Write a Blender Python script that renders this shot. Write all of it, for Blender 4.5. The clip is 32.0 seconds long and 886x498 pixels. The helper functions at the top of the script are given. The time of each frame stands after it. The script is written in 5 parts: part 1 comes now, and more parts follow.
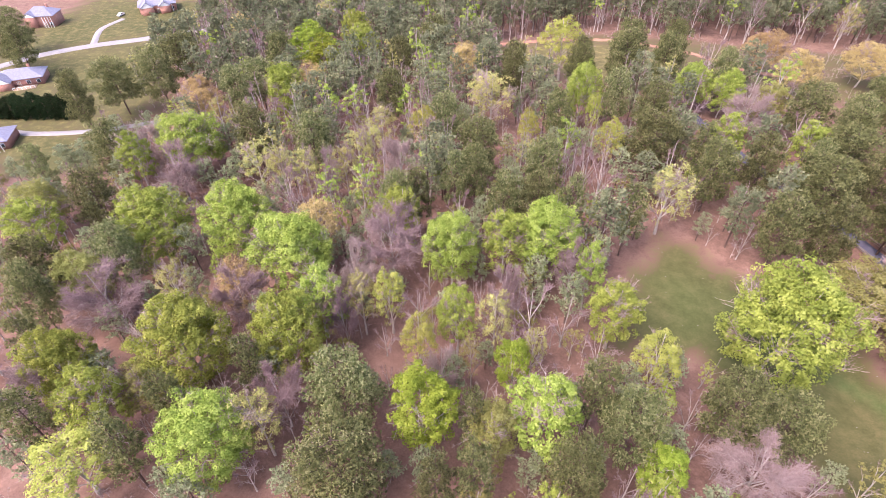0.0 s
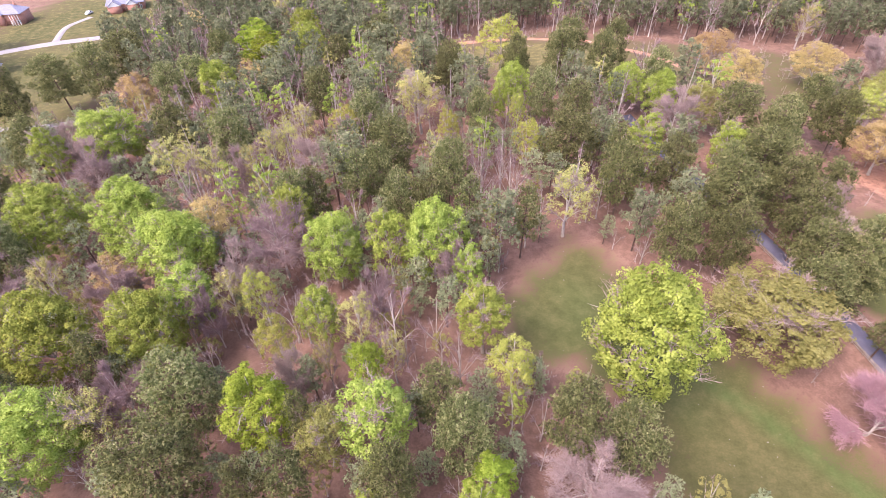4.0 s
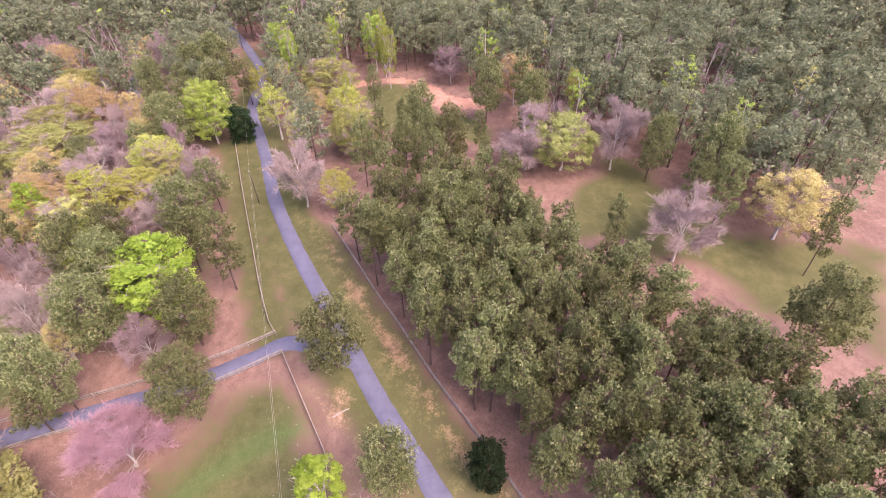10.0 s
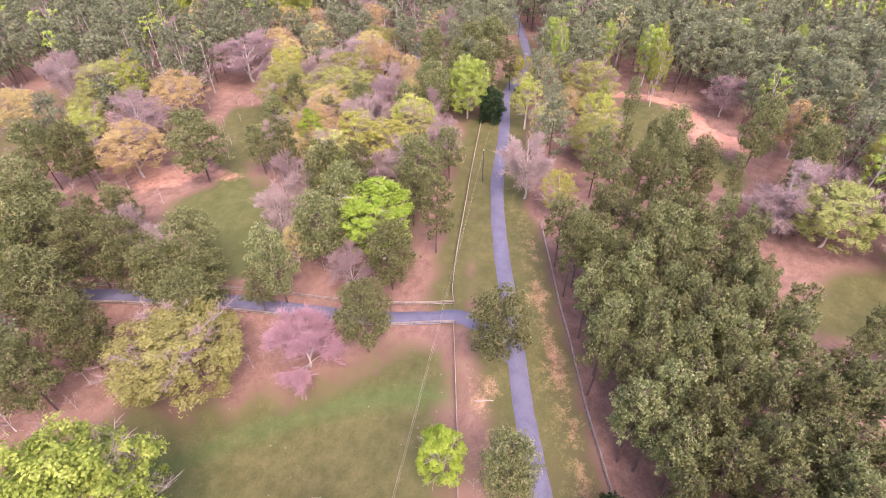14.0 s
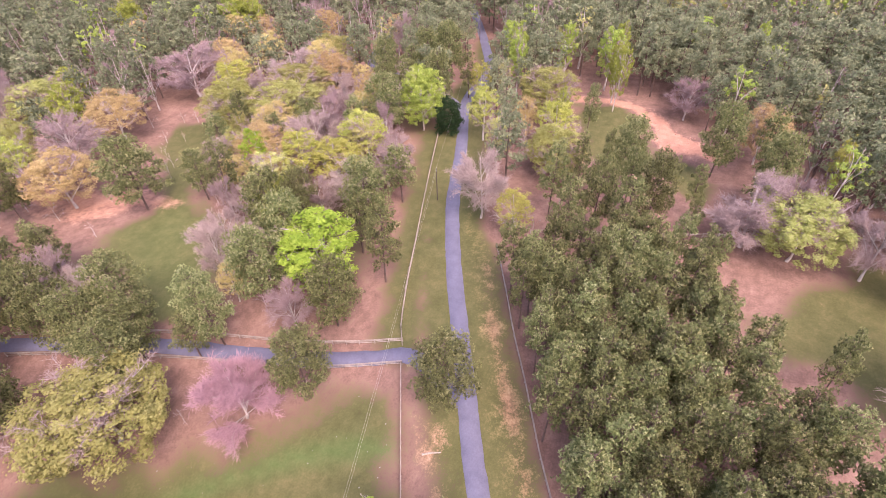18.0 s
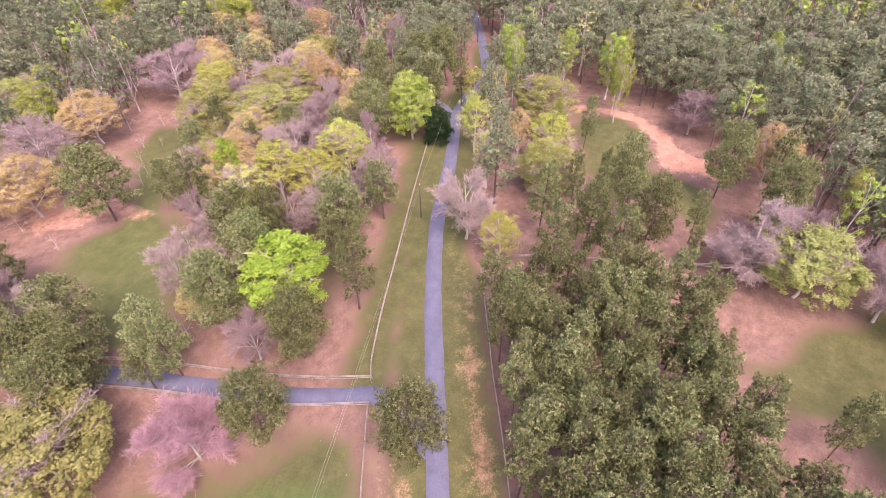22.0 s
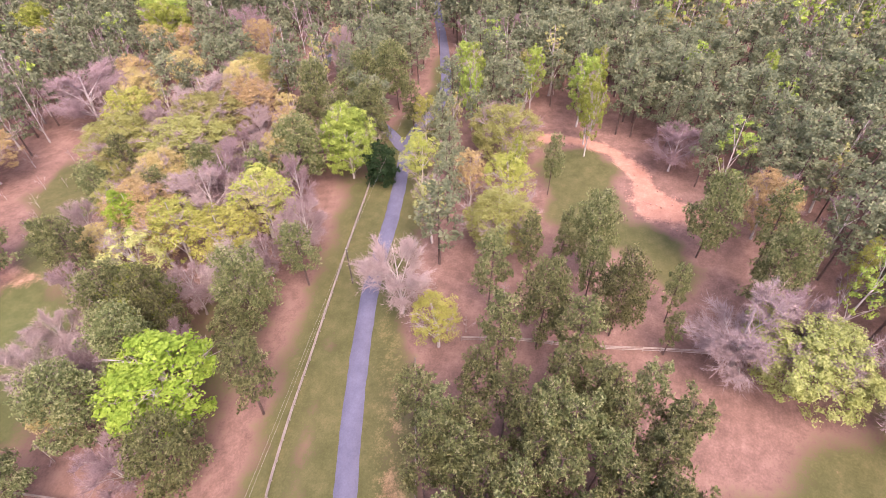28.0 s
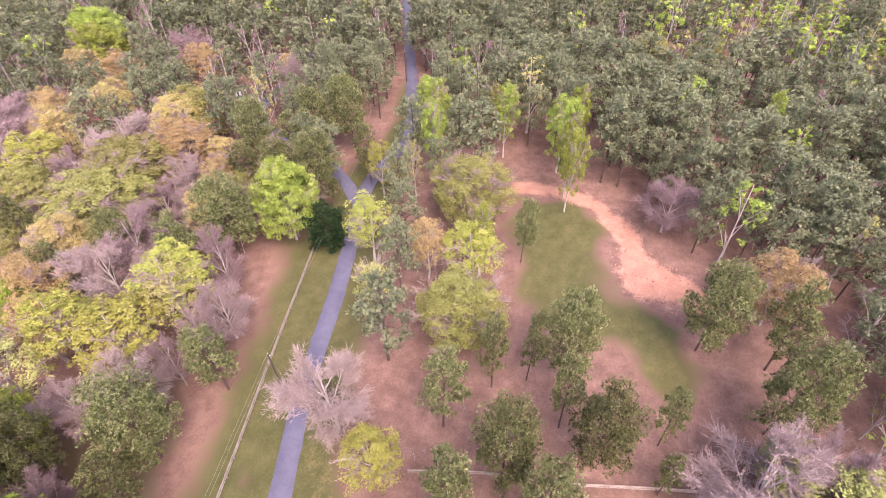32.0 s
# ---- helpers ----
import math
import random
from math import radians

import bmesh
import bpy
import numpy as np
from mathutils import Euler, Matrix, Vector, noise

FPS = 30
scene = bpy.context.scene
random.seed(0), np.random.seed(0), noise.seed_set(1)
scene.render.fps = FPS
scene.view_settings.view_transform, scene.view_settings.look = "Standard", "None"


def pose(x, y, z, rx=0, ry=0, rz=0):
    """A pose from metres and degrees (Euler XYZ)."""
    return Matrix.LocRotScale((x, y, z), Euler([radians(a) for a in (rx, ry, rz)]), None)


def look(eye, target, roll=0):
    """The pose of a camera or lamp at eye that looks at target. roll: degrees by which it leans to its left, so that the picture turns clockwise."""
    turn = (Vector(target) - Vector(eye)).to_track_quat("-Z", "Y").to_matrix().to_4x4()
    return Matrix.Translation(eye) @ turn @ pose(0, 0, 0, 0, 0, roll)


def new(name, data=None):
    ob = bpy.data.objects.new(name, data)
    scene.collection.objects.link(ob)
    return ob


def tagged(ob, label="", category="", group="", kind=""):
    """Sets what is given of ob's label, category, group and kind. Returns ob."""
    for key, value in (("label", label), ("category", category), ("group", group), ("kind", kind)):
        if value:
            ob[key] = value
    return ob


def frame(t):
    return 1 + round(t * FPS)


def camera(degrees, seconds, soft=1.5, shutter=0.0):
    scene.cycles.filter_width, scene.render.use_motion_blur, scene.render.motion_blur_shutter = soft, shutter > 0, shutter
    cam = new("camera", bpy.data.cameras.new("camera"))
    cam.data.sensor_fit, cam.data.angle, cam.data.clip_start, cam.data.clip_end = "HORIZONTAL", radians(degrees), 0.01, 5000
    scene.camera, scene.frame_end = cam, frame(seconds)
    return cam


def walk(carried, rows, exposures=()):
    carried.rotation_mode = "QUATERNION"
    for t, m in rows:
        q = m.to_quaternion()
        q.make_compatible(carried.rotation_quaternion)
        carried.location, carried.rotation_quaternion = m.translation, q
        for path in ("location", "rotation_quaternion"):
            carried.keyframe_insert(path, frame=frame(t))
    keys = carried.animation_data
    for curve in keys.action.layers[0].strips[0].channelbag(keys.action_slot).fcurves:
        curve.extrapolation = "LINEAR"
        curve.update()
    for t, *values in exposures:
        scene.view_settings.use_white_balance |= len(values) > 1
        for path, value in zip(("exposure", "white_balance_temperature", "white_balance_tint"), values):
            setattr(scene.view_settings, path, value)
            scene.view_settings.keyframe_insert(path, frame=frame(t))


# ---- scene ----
cam = camera(80.76, 32.0, soft=0.5, shutter=0.25)
PATH = [
    (0, -1.19, -7.31, 81.79, 47.95, 0.78, 3.99),
    (0.5, 2.02, -7.01, 81.79, 47.87, 0.81, 4.10),
    (1, 5.22, -6.77, 81.94, 47.77, 0.84, 4.31),
    (1.5, 8.50, -6.43, 81.92, 47.71, 0.94, 4.59),
    (2, 11.79, -5.87, 81.61, 47.73, 1.05, 4.86),
    (2.5, 15.01, -5.37, 81.34, 47.75, 1.09, 5.13),
    (3, 18.25, -4.96, 81.05, 47.84, 1.16, 5.32),
    (3.5, 21.40, -4.44, 80.59, 47.94, 1.12, 5.38),
    (5.5, 34.64, -1.49, 79.85, 48.13, 1.21, 5.52),
    (6, 37.49, -0.94, 79.96, 48.09, 1.23, 5.51),
    (6.5, 39.66, -0.59, 80.04, 48.07, 1.23, 5.38),
    (7, 41.31, -0.37, 79.89, 48.14, 1.15, 5.21),
    (7.5, 42.59, -0.12, 80.10, 48.00, 1.07, -0.21),
    (8, 43.57, -0.17, 80.55, 47.73, 0.83, -16.52),
    (8.5, 43.40, -0.40, 79.85, 48.15, 1.02, -41.00),
    (9, 43.24, -0.14, 79.44, 48.16, 0.72, -68.30),
    (9.5, 43.28, -0.53, 78.74, 48.27, 1.53, -90.70),
    (10, 43.50, 0.28, 78.85, 48.14, 1.45, -97.39),
    (10.5, 42.99, 0.23, 78.70, 48.39, 1.63, -97.00),
    (11, 42.89, 0.73, 79.30, 48.28, 1.29, -91.50),
    (11.5, 42.11, -0.29, 79.73, 48.44, 1.39, -82.73),
    (12, 42.11, -0.08, 79.64, 48.57, 0.98, -73.26),
    (12.5, 42.20, -0.01, 79.55, 48.54, 0.87, -69.68),
    (13, 43.03, -0.24, 79.87, 48.32, 0.98, -68.14),
    (13.5, 43.51, 0.16, 79.28, 48.45, 0.93, -67.61),
    (14, 44.08, 0.15, 78.24, 48.84, 0.83, -68.05),
    (14.5, 46.42, -0.25, 78.86, 48.37, 1.16, -70.08),
    (16.5, 52.49, -2.30, 78.32, 48.47, 1.29, -71.27),
    (17, 53.73, -2.76, 78.20, 48.44, 1.32, -71.01),
    (17.5, 54.87, -3.08, 78.51, 48.34, 1.42, -70.82),
    (18, 56.17, -3.53, 78.69, 48.21, 1.55, -70.67),
    (18.5, 57.12, -4.23, 78.73, 48.22, 1.66, -70.47),
    (19, 58.06, -4.97, 78.67, 48.15, 1.68, -70.28),
    (19.5, 58.97, -5.06, 78.50, 48.06, 1.41, -70.07),
    (20, 60.20, -5.01, 78.48, 47.90, 1.30, -69.93),
    (20.5, 61.69, -4.95, 78.34, 47.89, 1.14, -69.70),
    (21, 63.41, -4.49, 78.01, 47.86, 0.85, -69.58),
    (21.5, 65.40, -4.20, 77.84, 47.76, 0.79, -69.53),
    (22, 67.32, -4.98, 77.90, 47.66, 1.03, -69.44),
    (22.5, 69.32, -5.83, 78.02, 47.50, 1.21, -69.32),
    (23, 71.26, -6.36, 77.93, 47.45, 1.14, -69.24),
    (23.5, 73.06, -7.11, 77.65, 47.57, 1.33, -69.15),
    (24, 74.88, -7.96, 77.34, 47.65, 1.48, -69.06),
    (24.5, 76.42, -8.59, 76.91, 47.72, 1.41, -68.98),
    (25, 78.24, -9.05, 76.66, 47.68, 1.46, -68.97),
    (25.5, 80.36, -9.25, 76.60, 47.47, 1.40, -69.07),
    (27.5, 91.63, -7.37, 76.77, 46.64, 1.01, -70.13),
    (28, 94.69, -7.29, 76.82, 46.49, 1.10, -70.33),
    (28.5, 98.03, -7.25, 76.72, 46.36, 1.20, -70.53),
    (29, 101.39, -7.00, 76.64, 46.27, 1.08, -70.61),
    (29.5, 104.71, -6.91, 76.59, 46.30, 1.15, -70.78),
    (30, 107.75, -6.75, 76.23, 46.40, 0.90, -70.74),
    (30.5, 110.98, -6.61, 76.16, 46.33, 0.81, -70.82),
    (31, 113.94, -6.37, 76.21, 46.27, 0.72, -70.91),
    (31.5, 117.03, -6.26, 76.31, 46.09, 0.82, -71.12),
    (32, 119.95, -5.91, 75.98, 46.07, 0.73, -71.27),
]
EXPOSURES = [(0, 2.08, 6300, 28), (7, 2.15, 6420, 29), (9.5, 2.08, 6450, 33), (13, 2.14, 6470, 33), (32, 2.13, 6500, 32)]
walk(cam, [(t, pose(*p)) for t, *p in PATH], EXPOSURES)

# ---- sky and sun: a bright, hazy overcast ----
world = bpy.data.worlds.new("sky")
scene.world = world
world.use_nodes = True
wn = world.node_tree.nodes
sky = wn.new("ShaderNodeTexSky")
sky.sky_type, sky.sun_disc = "NISHITA", False
sky.sun_elevation, sky.sun_rotation = radians(55), radians(230)
sky.air_density, sky.dust_density, sky.ozone_density = 1.0, 4.0, 1.0
wn["Background"].inputs["Strength"].default_value = 0.15
world.node_tree.links.new(sky.outputs[0], wn["Background"].inputs["Color"])
lamp = bpy.data.lights.new("sun", "SUN")
lamp.energy, lamp.angle, lamp.color = 0.9, radians(30), (1.0, 0.95, 0.88)
sun = new("sun", lamp)
sun.matrix_world = look((-105, -90, 200), (0, 0, 0))


# ---- terrain ----
def bump(x, y, a, b, s, u, h):
    return h * np.exp(-((x - a) / s) ** 2 - ((y - b) / u) ** 2)


def ground_z(x, y):
    slope = 0.0108 * (np.clip(x, -150, 350) - 100) - 0.0277 * (np.clip(y, -150, 260) - 50)
    return slope + bump(x, y, 72, 50, 32, 28, -5) + bump(x, y, 104, 18, 30, 16, 1.5) + bump(x, y, 60, 175, 60, 45, 6)


def away(px, py, pts, closed):
    """Distance from points to a line of corners."""
    best = np.full(px.shape, 1e9)
    ring = list(zip(pts, pts[1:] + pts[:1])) if closed else list(zip(pts, pts[1:]))
    for (ax, ay), (bx, by) in ring:
        dx, dy = bx - ax, by - ay
        u = np.clip(((px - ax) * dx + (py - ay) * dy) / (dx * dx + dy * dy + 1e-9), 0, 1)
        best = np.minimum(best, np.hypot(px - ax - u * dx, py - ay - u * dy))
    return best


def inside(px, py, pts):
    """Signed distance: positive inside the ring of corners."""
    odd = np.zeros(px.shape, bool)
    for (ax, ay), (bx, by) in zip(pts, pts[1:] + pts[:1]):
        cross = (ay > py) != (by > py)
        odd ^= cross & (px < (bx - ax) * (py - ay) / (by - ay + 1e-12) + ax)
    return np.where(odd, 1, -1) * away(px, py, pts, True)


def soft(v, w):
    v = np.clip(v / w * 0.5 + 0.5, 0, 1)
    return v * v * (3 - 2 * v)


def resample(pts, step):
    """Points on a smooth curve through the corners, about step apart."""
    p = [Vector((x, y, 0)) for x, y in pts]
    p = [p[0] * 2 - p[1]] + p + [p[-1] * 2 - p[-2]]
    out = []
    for i in range(1, len(p) - 2):
        n = max(1, round((p[i + 1] - p[i]).length / step))
        for k in range(n):
            u = k / n
            q = 0.5 * (2 * p[i] + (p[i + 1] - p[i - 1]) * u + (2 * p[i - 1] - 5 * p[i] + 4 * p[i + 1] - p[i + 2]) * u * u
                       + (3 * p[i] - p[i - 1] - 3 * p[i + 1] + p[i + 2]) * u ** 3)
            out.append((q.x, q.y))
    return out + [tuple(p[-2])[:2]]


# ---- materials ----
def nodes_of(name):
    m = bpy.data.materials.new(name)
    m.use_nodes = True
    n, l = m.node_tree.nodes, m.node_tree.links
    return m, n, l, n["Principled BSDF"]


def ramp(n, l, fac, stops):
    r = n.new("ShaderNodeValToRGB")
    while len(r.color_ramp.elements) < len(stops):
        r.color_ramp.elements.new(0.5)
    for e, (at, c) in zip(r.color_ramp.elements, stops):
        e.position, e.color = at, (*c, 1)
    l.new(fac, r.inputs[0])
    return r.outputs[0]


def noise_node(n, l, scale, detail=4, vector=None, rough=0.6):
    t = n.new("ShaderNodeTexNoise")
    t.inputs["Scale"].default_value, t.inputs["Detail"].default_value, t.inputs["Roughness"].default_value = scale, detail, rough
    if vector is not None:
        l.new(vector, t.inputs["Vector"])
    return t.outputs["Fac"]


def mixed(n, l, fac, a, b, blend="MIX"):
    m = n.new("ShaderNodeMix")
    m.data_type, m.blend_type = "RGBA", blend
    for sock, v in ((m.inputs[0], fac), (m.inputs[6], a), (m.inputs[7], b)):
        if isinstance(v, (int, float)):
            sock.default_value = v
        elif isinstance(v, tuple):
            sock.default_value = (*v, 1)
        else:
            l.new(v, sock)
    return m.outputs[2]


def bumped(n, l, bsdf, height, strength, dist):
    b = n.new("ShaderNodeBump")
    b.inputs["Strength"].default_value, b.inputs["Distance"].default_value = strength, dist
    l.new(height, b.inputs["Height"])
    l.new(b.outputs[0], bsdf.inputs["Normal"])


def math_node(n, l, op, a, b):
    m = n.new("ShaderNodeMath")
    m.operation = op
    for sock, v in zip(m.inputs, (a, b)):
        if isinstance(v, (int, float)):
            sock.default_value = v
        else:
            l.new(v, sock)
    return m.outputs[0]


def plain(name, stops, scale, rough=0.85, bump_by=0.3, dist=0.02, metal=0.0):
    """A rough surface whose colour runs over the stops by noise at two scales."""
    m, n, l, b = nodes_of(name)
    co = n.new("ShaderNodeTexCoord").outputs["Object"]
    big, fine = noise_node(n, l, scale, 5, co), noise_node(n, l, scale * 9, 3, co)
    fac = math_node(n, l, "ADD", math_node(n, l, "MULTIPLY", big, 0.65), math_node(n, l, "MULTIPLY", fine, 0.35))
    l.new(ramp(n, l, fac, stops), b.inputs["Base Color"])
    b.inputs["Roughness"].default_value, b.inputs["Metallic"].default_value = rough, metal
    bumped(n, l, b, fine, bump_by, dist)
    return m


def foliage(name, dark, mid, light, through_light=0.3, spread=0.1, hue=0.48):
    """Leaves: each its own shade, each tree its own cast, some light passing through."""
    m, n, l, b = nodes_of(name)
    geo, info = n.new("ShaderNodeNewGeometry"), n.new("ShaderNodeObjectInfo")
    tint = math_node(n, l, "MULTIPLY", math_node(n, l, "SUBTRACT", info.outputs["Random"], 0.5), spread * 2)
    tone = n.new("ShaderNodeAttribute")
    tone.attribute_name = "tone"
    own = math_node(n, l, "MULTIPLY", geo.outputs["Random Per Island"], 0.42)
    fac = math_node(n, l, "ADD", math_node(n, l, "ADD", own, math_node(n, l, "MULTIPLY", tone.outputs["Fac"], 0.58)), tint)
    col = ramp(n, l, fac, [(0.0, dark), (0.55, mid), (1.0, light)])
    hsv = n.new("ShaderNodeHueSaturation")
    l.new(col, hsv.inputs["Color"])
    l.new(math_node(n, l, "ADD", math_node(n, l, "MULTIPLY", info.outputs["Random"], 0.04), hue), hsv.inputs["Hue"])
    l.new(math_node(n, l, "ADD", math_node(n, l, "MULTIPLY", info.outputs["Random"], 0.22), 0.88), hsv.inputs["Value"])
    l.new(hsv.outputs[0], b.inputs["Base Color"])
    b.inputs["Roughness"].default_value = 0.75
    b.inputs["Specular IOR Level"].default_value = 0.1
    tr, mx = n.new("ShaderNodeBsdfTranslucent"), n.new("ShaderNodeMixShader")
    l.new(hsv.outputs[0], tr.inputs["Color"])
    mx.inputs[0].default_value = through_light
    l.new(b.outputs[0], mx.inputs[1])
    l.new(tr.outputs[0], mx.inputs[2])
    l.new(mx.outputs[0], n["Material Output"].inputs["Surface"])
    return m


M_NEEDLE = foliage("pine_needles", (0.065, 0.08, 0.03), (0.19, 0.208, 0.08), (0.4, 0.395, 0.19), 0.4, 0.12, 0.467)
# needles for the woods: paler and greyer, with distance haze put into the colour
M_NEEDLE_HAZED = foliage("pine_needles_hazed", (0.14, 0.163, 0.088), (0.255, 0.275, 0.15), (0.38, 0.38, 0.22), 0.4, 0.2)
M_CEDAR = foliage("cedar_needles", (0.012, 0.022, 0.008), (0.022, 0.04, 0.014), (0.05, 0.07, 0.025), 0.1)
M_FRESH = foliage("fresh_leaves", (0.145, 0.185, 0.032), (0.275, 0.325, 0.062), (0.42, 0.45, 0.11), 0.4)
M_BRIGHT = foliage("bright_leaves", (0.14, 0.19, 0.022), (0.235, 0.295, 0.036), (0.34, 0.39, 0.065), 0.4)
M_YELLOW = foliage("yellow_green_leaves", (0.22, 0.235, 0.05), (0.34, 0.345, 0.075), (0.42, 0.41, 0.115), 0.35)
M_ORANGE = foliage("orange_buds", (0.32, 0.235, 0.1), (0.43, 0.33, 0.14), (0.51, 0.41, 0.185), 0.35)
M_PALE = foliage("pale_buds", (0.27, 0.25, 0.085), (0.37, 0.345, 0.12), (0.45, 0.42, 0.165), 0.35)
M_OLIVE = foliage("olive_leaves", (0.185, 0.185, 0.052), (0.29, 0.288, 0.088), (0.385, 0.375, 0.138), 0.4)
M_TWIG = foliage("twigs", (0.2, 0.142, 0.13), (0.31, 0.222, 0.205), (0.41, 0.31, 0.285), 0.2)
M_PINK = foliage("pink_buds", (0.24, 0.135, 0.15), (0.36, 0.21, 0.225), (0.47, 0.3, 0.31), 0.25)
M_BARK = plain("pine_bark", [(0.3, (0.05, 0.03, 0.024)), (0.7, (0.14, 0.085, 0.065))], 2.0, 0.95, 0.6, 0.05)
M_GREY_BARK = plain("grey_bark", [(0.3, (0.27, 0.22, 0.19)), (0.7, (0.5, 0.44, 0.39))], 1.5, 0.9, 0.5, 0.03)


def ground_material():
    m, n, l, b = nodes_of("ground_cover")
    co = n.new("ShaderNodeTexCoord").outputs["Object"]
    att = n.new("ShaderNodeAttribute")
    att.attribute_name = "cover"
    sep = n.new("ShaderNodeSeparateColor")
    l.new(att.outputs["Color"], sep.inputs[0])
    wide, mid, fine = noise_node(n, l, 0.05, 5, co), noise_node(n, l, 0.35, 6, co, 0.7), noise_node(n, l, 3.0, 5, co, 0.75)
    both = math_node(n, l, "ADD", math_node(n, l, "MULTIPLY", mid, 0.6), math_node(n, l, "MULTIPLY", fine, 0.4))
    litter = ramp(n, l, both, [(0.3, (0.085, 0.05, 0.037)), (0.5, (0.17, 0.1, 0.075)), (0.7, (0.27, 0.165, 0.125))])
    clay = ramp(n, l, both, [(0.3, (0.24, 0.115, 0.075)), (0.5, (0.33, 0.172, 0.117)), (0.7, (0.44, 0.265, 0.185))])
    grass = ramp(n, l, both, [(0.28, (0.029, 0.037, 0.012)), (0.5, (0.05, 0.057, 0.02)), (0.72, (0.082, 0.08, 0.033))])
    lush = ramp(n, l, both, [(0.3, (0.045, 0.075, 0.02)), (0.7, (0.085, 0.12, 0.038))])
    dry = ramp(n, l, both, [(0.3, (0.1, 0.085, 0.032)), (0.5, (0.16, 0.13, 0.054)), (0.7, (0.24, 0.185, 0.085))])
    edge = math_node(n, l, "MULTIPLY", math_node(n, l, "SUBTRACT", both, 0.5), 1.6)

    def weight(channel):
        w = math_node(n, l, "ADD", sep.outputs[channel], edge)
        r = n.new("ShaderNodeMapRange")
        r.inputs["From Min"].default_value, r.inputs["From Max"].default_value = 0.32, 0.68
        l.new(w, r.inputs["Value"])
        return r.outputs[0]

    grass = mixed(n, l, math_node(n, l, "MULTIPLY", wide, 0.55), grass, dry)
    grass = mixed(n, l, att.outputs["Alpha"], grass, lush)
    col = mixed(n, l, weight(0), litter, grass)
    col = mixed(n, l, weight(1), col, clay)
    col = mixed(n, l, weight(2), col, dry)
    l.new(col, b.inputs["Base Color"])
    b.inputs["Roughness"].default_value = 0.95
    b.inputs["Specular IOR Level"].default_value = 0.1
    bumped(n, l, b, both, 0.6, 0.15)
    return m


M_GROUND = ground_material()
M_ASPHALT = plain("asphalt", [(0.3, (0.07, 0.066, 0.095)), (0.7, (0.12, 0.115, 0.155))], 0.4, 0.85, 0.3, 0.01)
M_CONCRETE = plain("pale_concrete", [(0.3, (0.19, 0.172, 0.168)), (0.7, (0.29, 0.265, 0.258))], 0.5, 0.9)
M_RAIL = plain("weathered_rail", [(0.3, (0.15, 0.115, 0.09)), (0.7, (0.33, 0.275, 0.23))], 3.0, 0.9)
M_RAIL_DARK = plain("brown_rail", [(0.3, (0.22, 0.16, 0.13)), (0.7, (0.42, 0.34, 0.28))], 3.0, 0.9)
M_POLE = plain("creosoted_pole", [(0.3, (0.035, 0.026, 0.02)), (0.7, (0.09, 0.065, 0.05))], 2.0, 0.9)
M_WIRE = plain("wire", [(0.3, (0.2, 0.18, 0.16)), (0.7, (0.3, 0.28, 0.25))], 2.0, 0.5)
M_ROOF = plain("grey_shingles", [(0.3, (0.13, 0.13, 0.18)), (0.7, (0.24, 0.24, 0.3))], 1.5, 0.9)
M_BRICK = plain("red_brick", [(0.3, (0.26, 0.11, 0.08)), (0.7, (0.42, 0.22, 0.16))], 2.0, 0.9)
M_WHITE = plain("white_trim", [(0.3, (0.7, 0.69, 0.67)), (0.7, (0.82, 0.81, 0.79))], 2.0, 0.6)
M_GLASS = plain("dark_window", [(0.3, (0.02, 0.022, 0.028)), (0.7, (0.05, 0.055, 0.065))], 2.0, 0.15)
M_WOOD = plain("deck_boards", [(0.3, (0.3, 0.2, 0.13)), (0.7, (0.45, 0.32, 0.22))], 2.0, 0.85)


# ---- mesh helpers ----
def mesh_of(name, verts, faces, mats, index=None, smooth=False, tone=None):
    me = bpy.data.meshes.new(name)
    v = np.asarray(verts, np.float32).reshape(-1, 3)
    f = np.asarray(faces, np.int32)
    k = f.shape[1]
    me.vertices.add(len(v))
    me.vertices.foreach_set("co", v.ravel())
    me.loops.add(f.size)
    me.loops.foreach_set("vertex_index", f.ravel())
    me.polygons.add(len(f))
    me.polygons.foreach_set("loop_start", np.arange(0, f.size, k, dtype=np.int32))
    for m in mats:
        me.materials.append(m)
    if index is not None:
        me.polygons.foreach_set("material_index", np.asarray(index, np.int32))
    if smooth:
        me.polygons.foreach_set("use_smooth", np.ones(len(f), bool))
    me.update(calc_edges=True)
    if tone is not None:
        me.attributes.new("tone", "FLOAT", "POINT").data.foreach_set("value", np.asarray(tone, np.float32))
    return me


def part(name, me, parent, label=""):
    ob = new(name, me)
    ob.parent = parent
    return tagged(ob, label) if label else ob


def tube(a, b, ra, rb, sides=5):
    """A tapered round bar as quads."""
    a, b = Vector(a), Vector(b)
    q = (b - a).to_track_quat("Z", "Y").to_matrix()
    ring = [q @ Vector((math.cos(2 * math.pi * k / sides), math.sin(2 * math.pi * k / sides), 0)) for k in range(sides)]
    v = [tuple(a + r * ra) for r in ring] + [tuple(b + r * rb) for r in ring]
    return v, [(k, (k + 1) % sides, sides + (k + 1) % sides, sides + k) for k in range(sides)]


def joined(pieces):
    verts, faces, n = [], [], 0
    for v, f in pieces:
        verts += list(v)
        faces += [tuple(i + n for i in q) for q in f]
        n += len(v)
    return verts, faces


def box(x0, y0, z0, x1, y1, z1):
    v = [(x, y, z) for z in (z0, z1) for y in (y0, y1) for x in (x0, x1)]
    return v, [(0, 2, 3, 1), (4, 5, 7, 6), (0, 1, 5, 4), (1, 3, 7, 5), (3, 2, 6, 7), (2, 0, 4, 6)]


def unit(v):
    return v / (np.linalg.norm(v, axis=1)[:, None] + 1e-6)


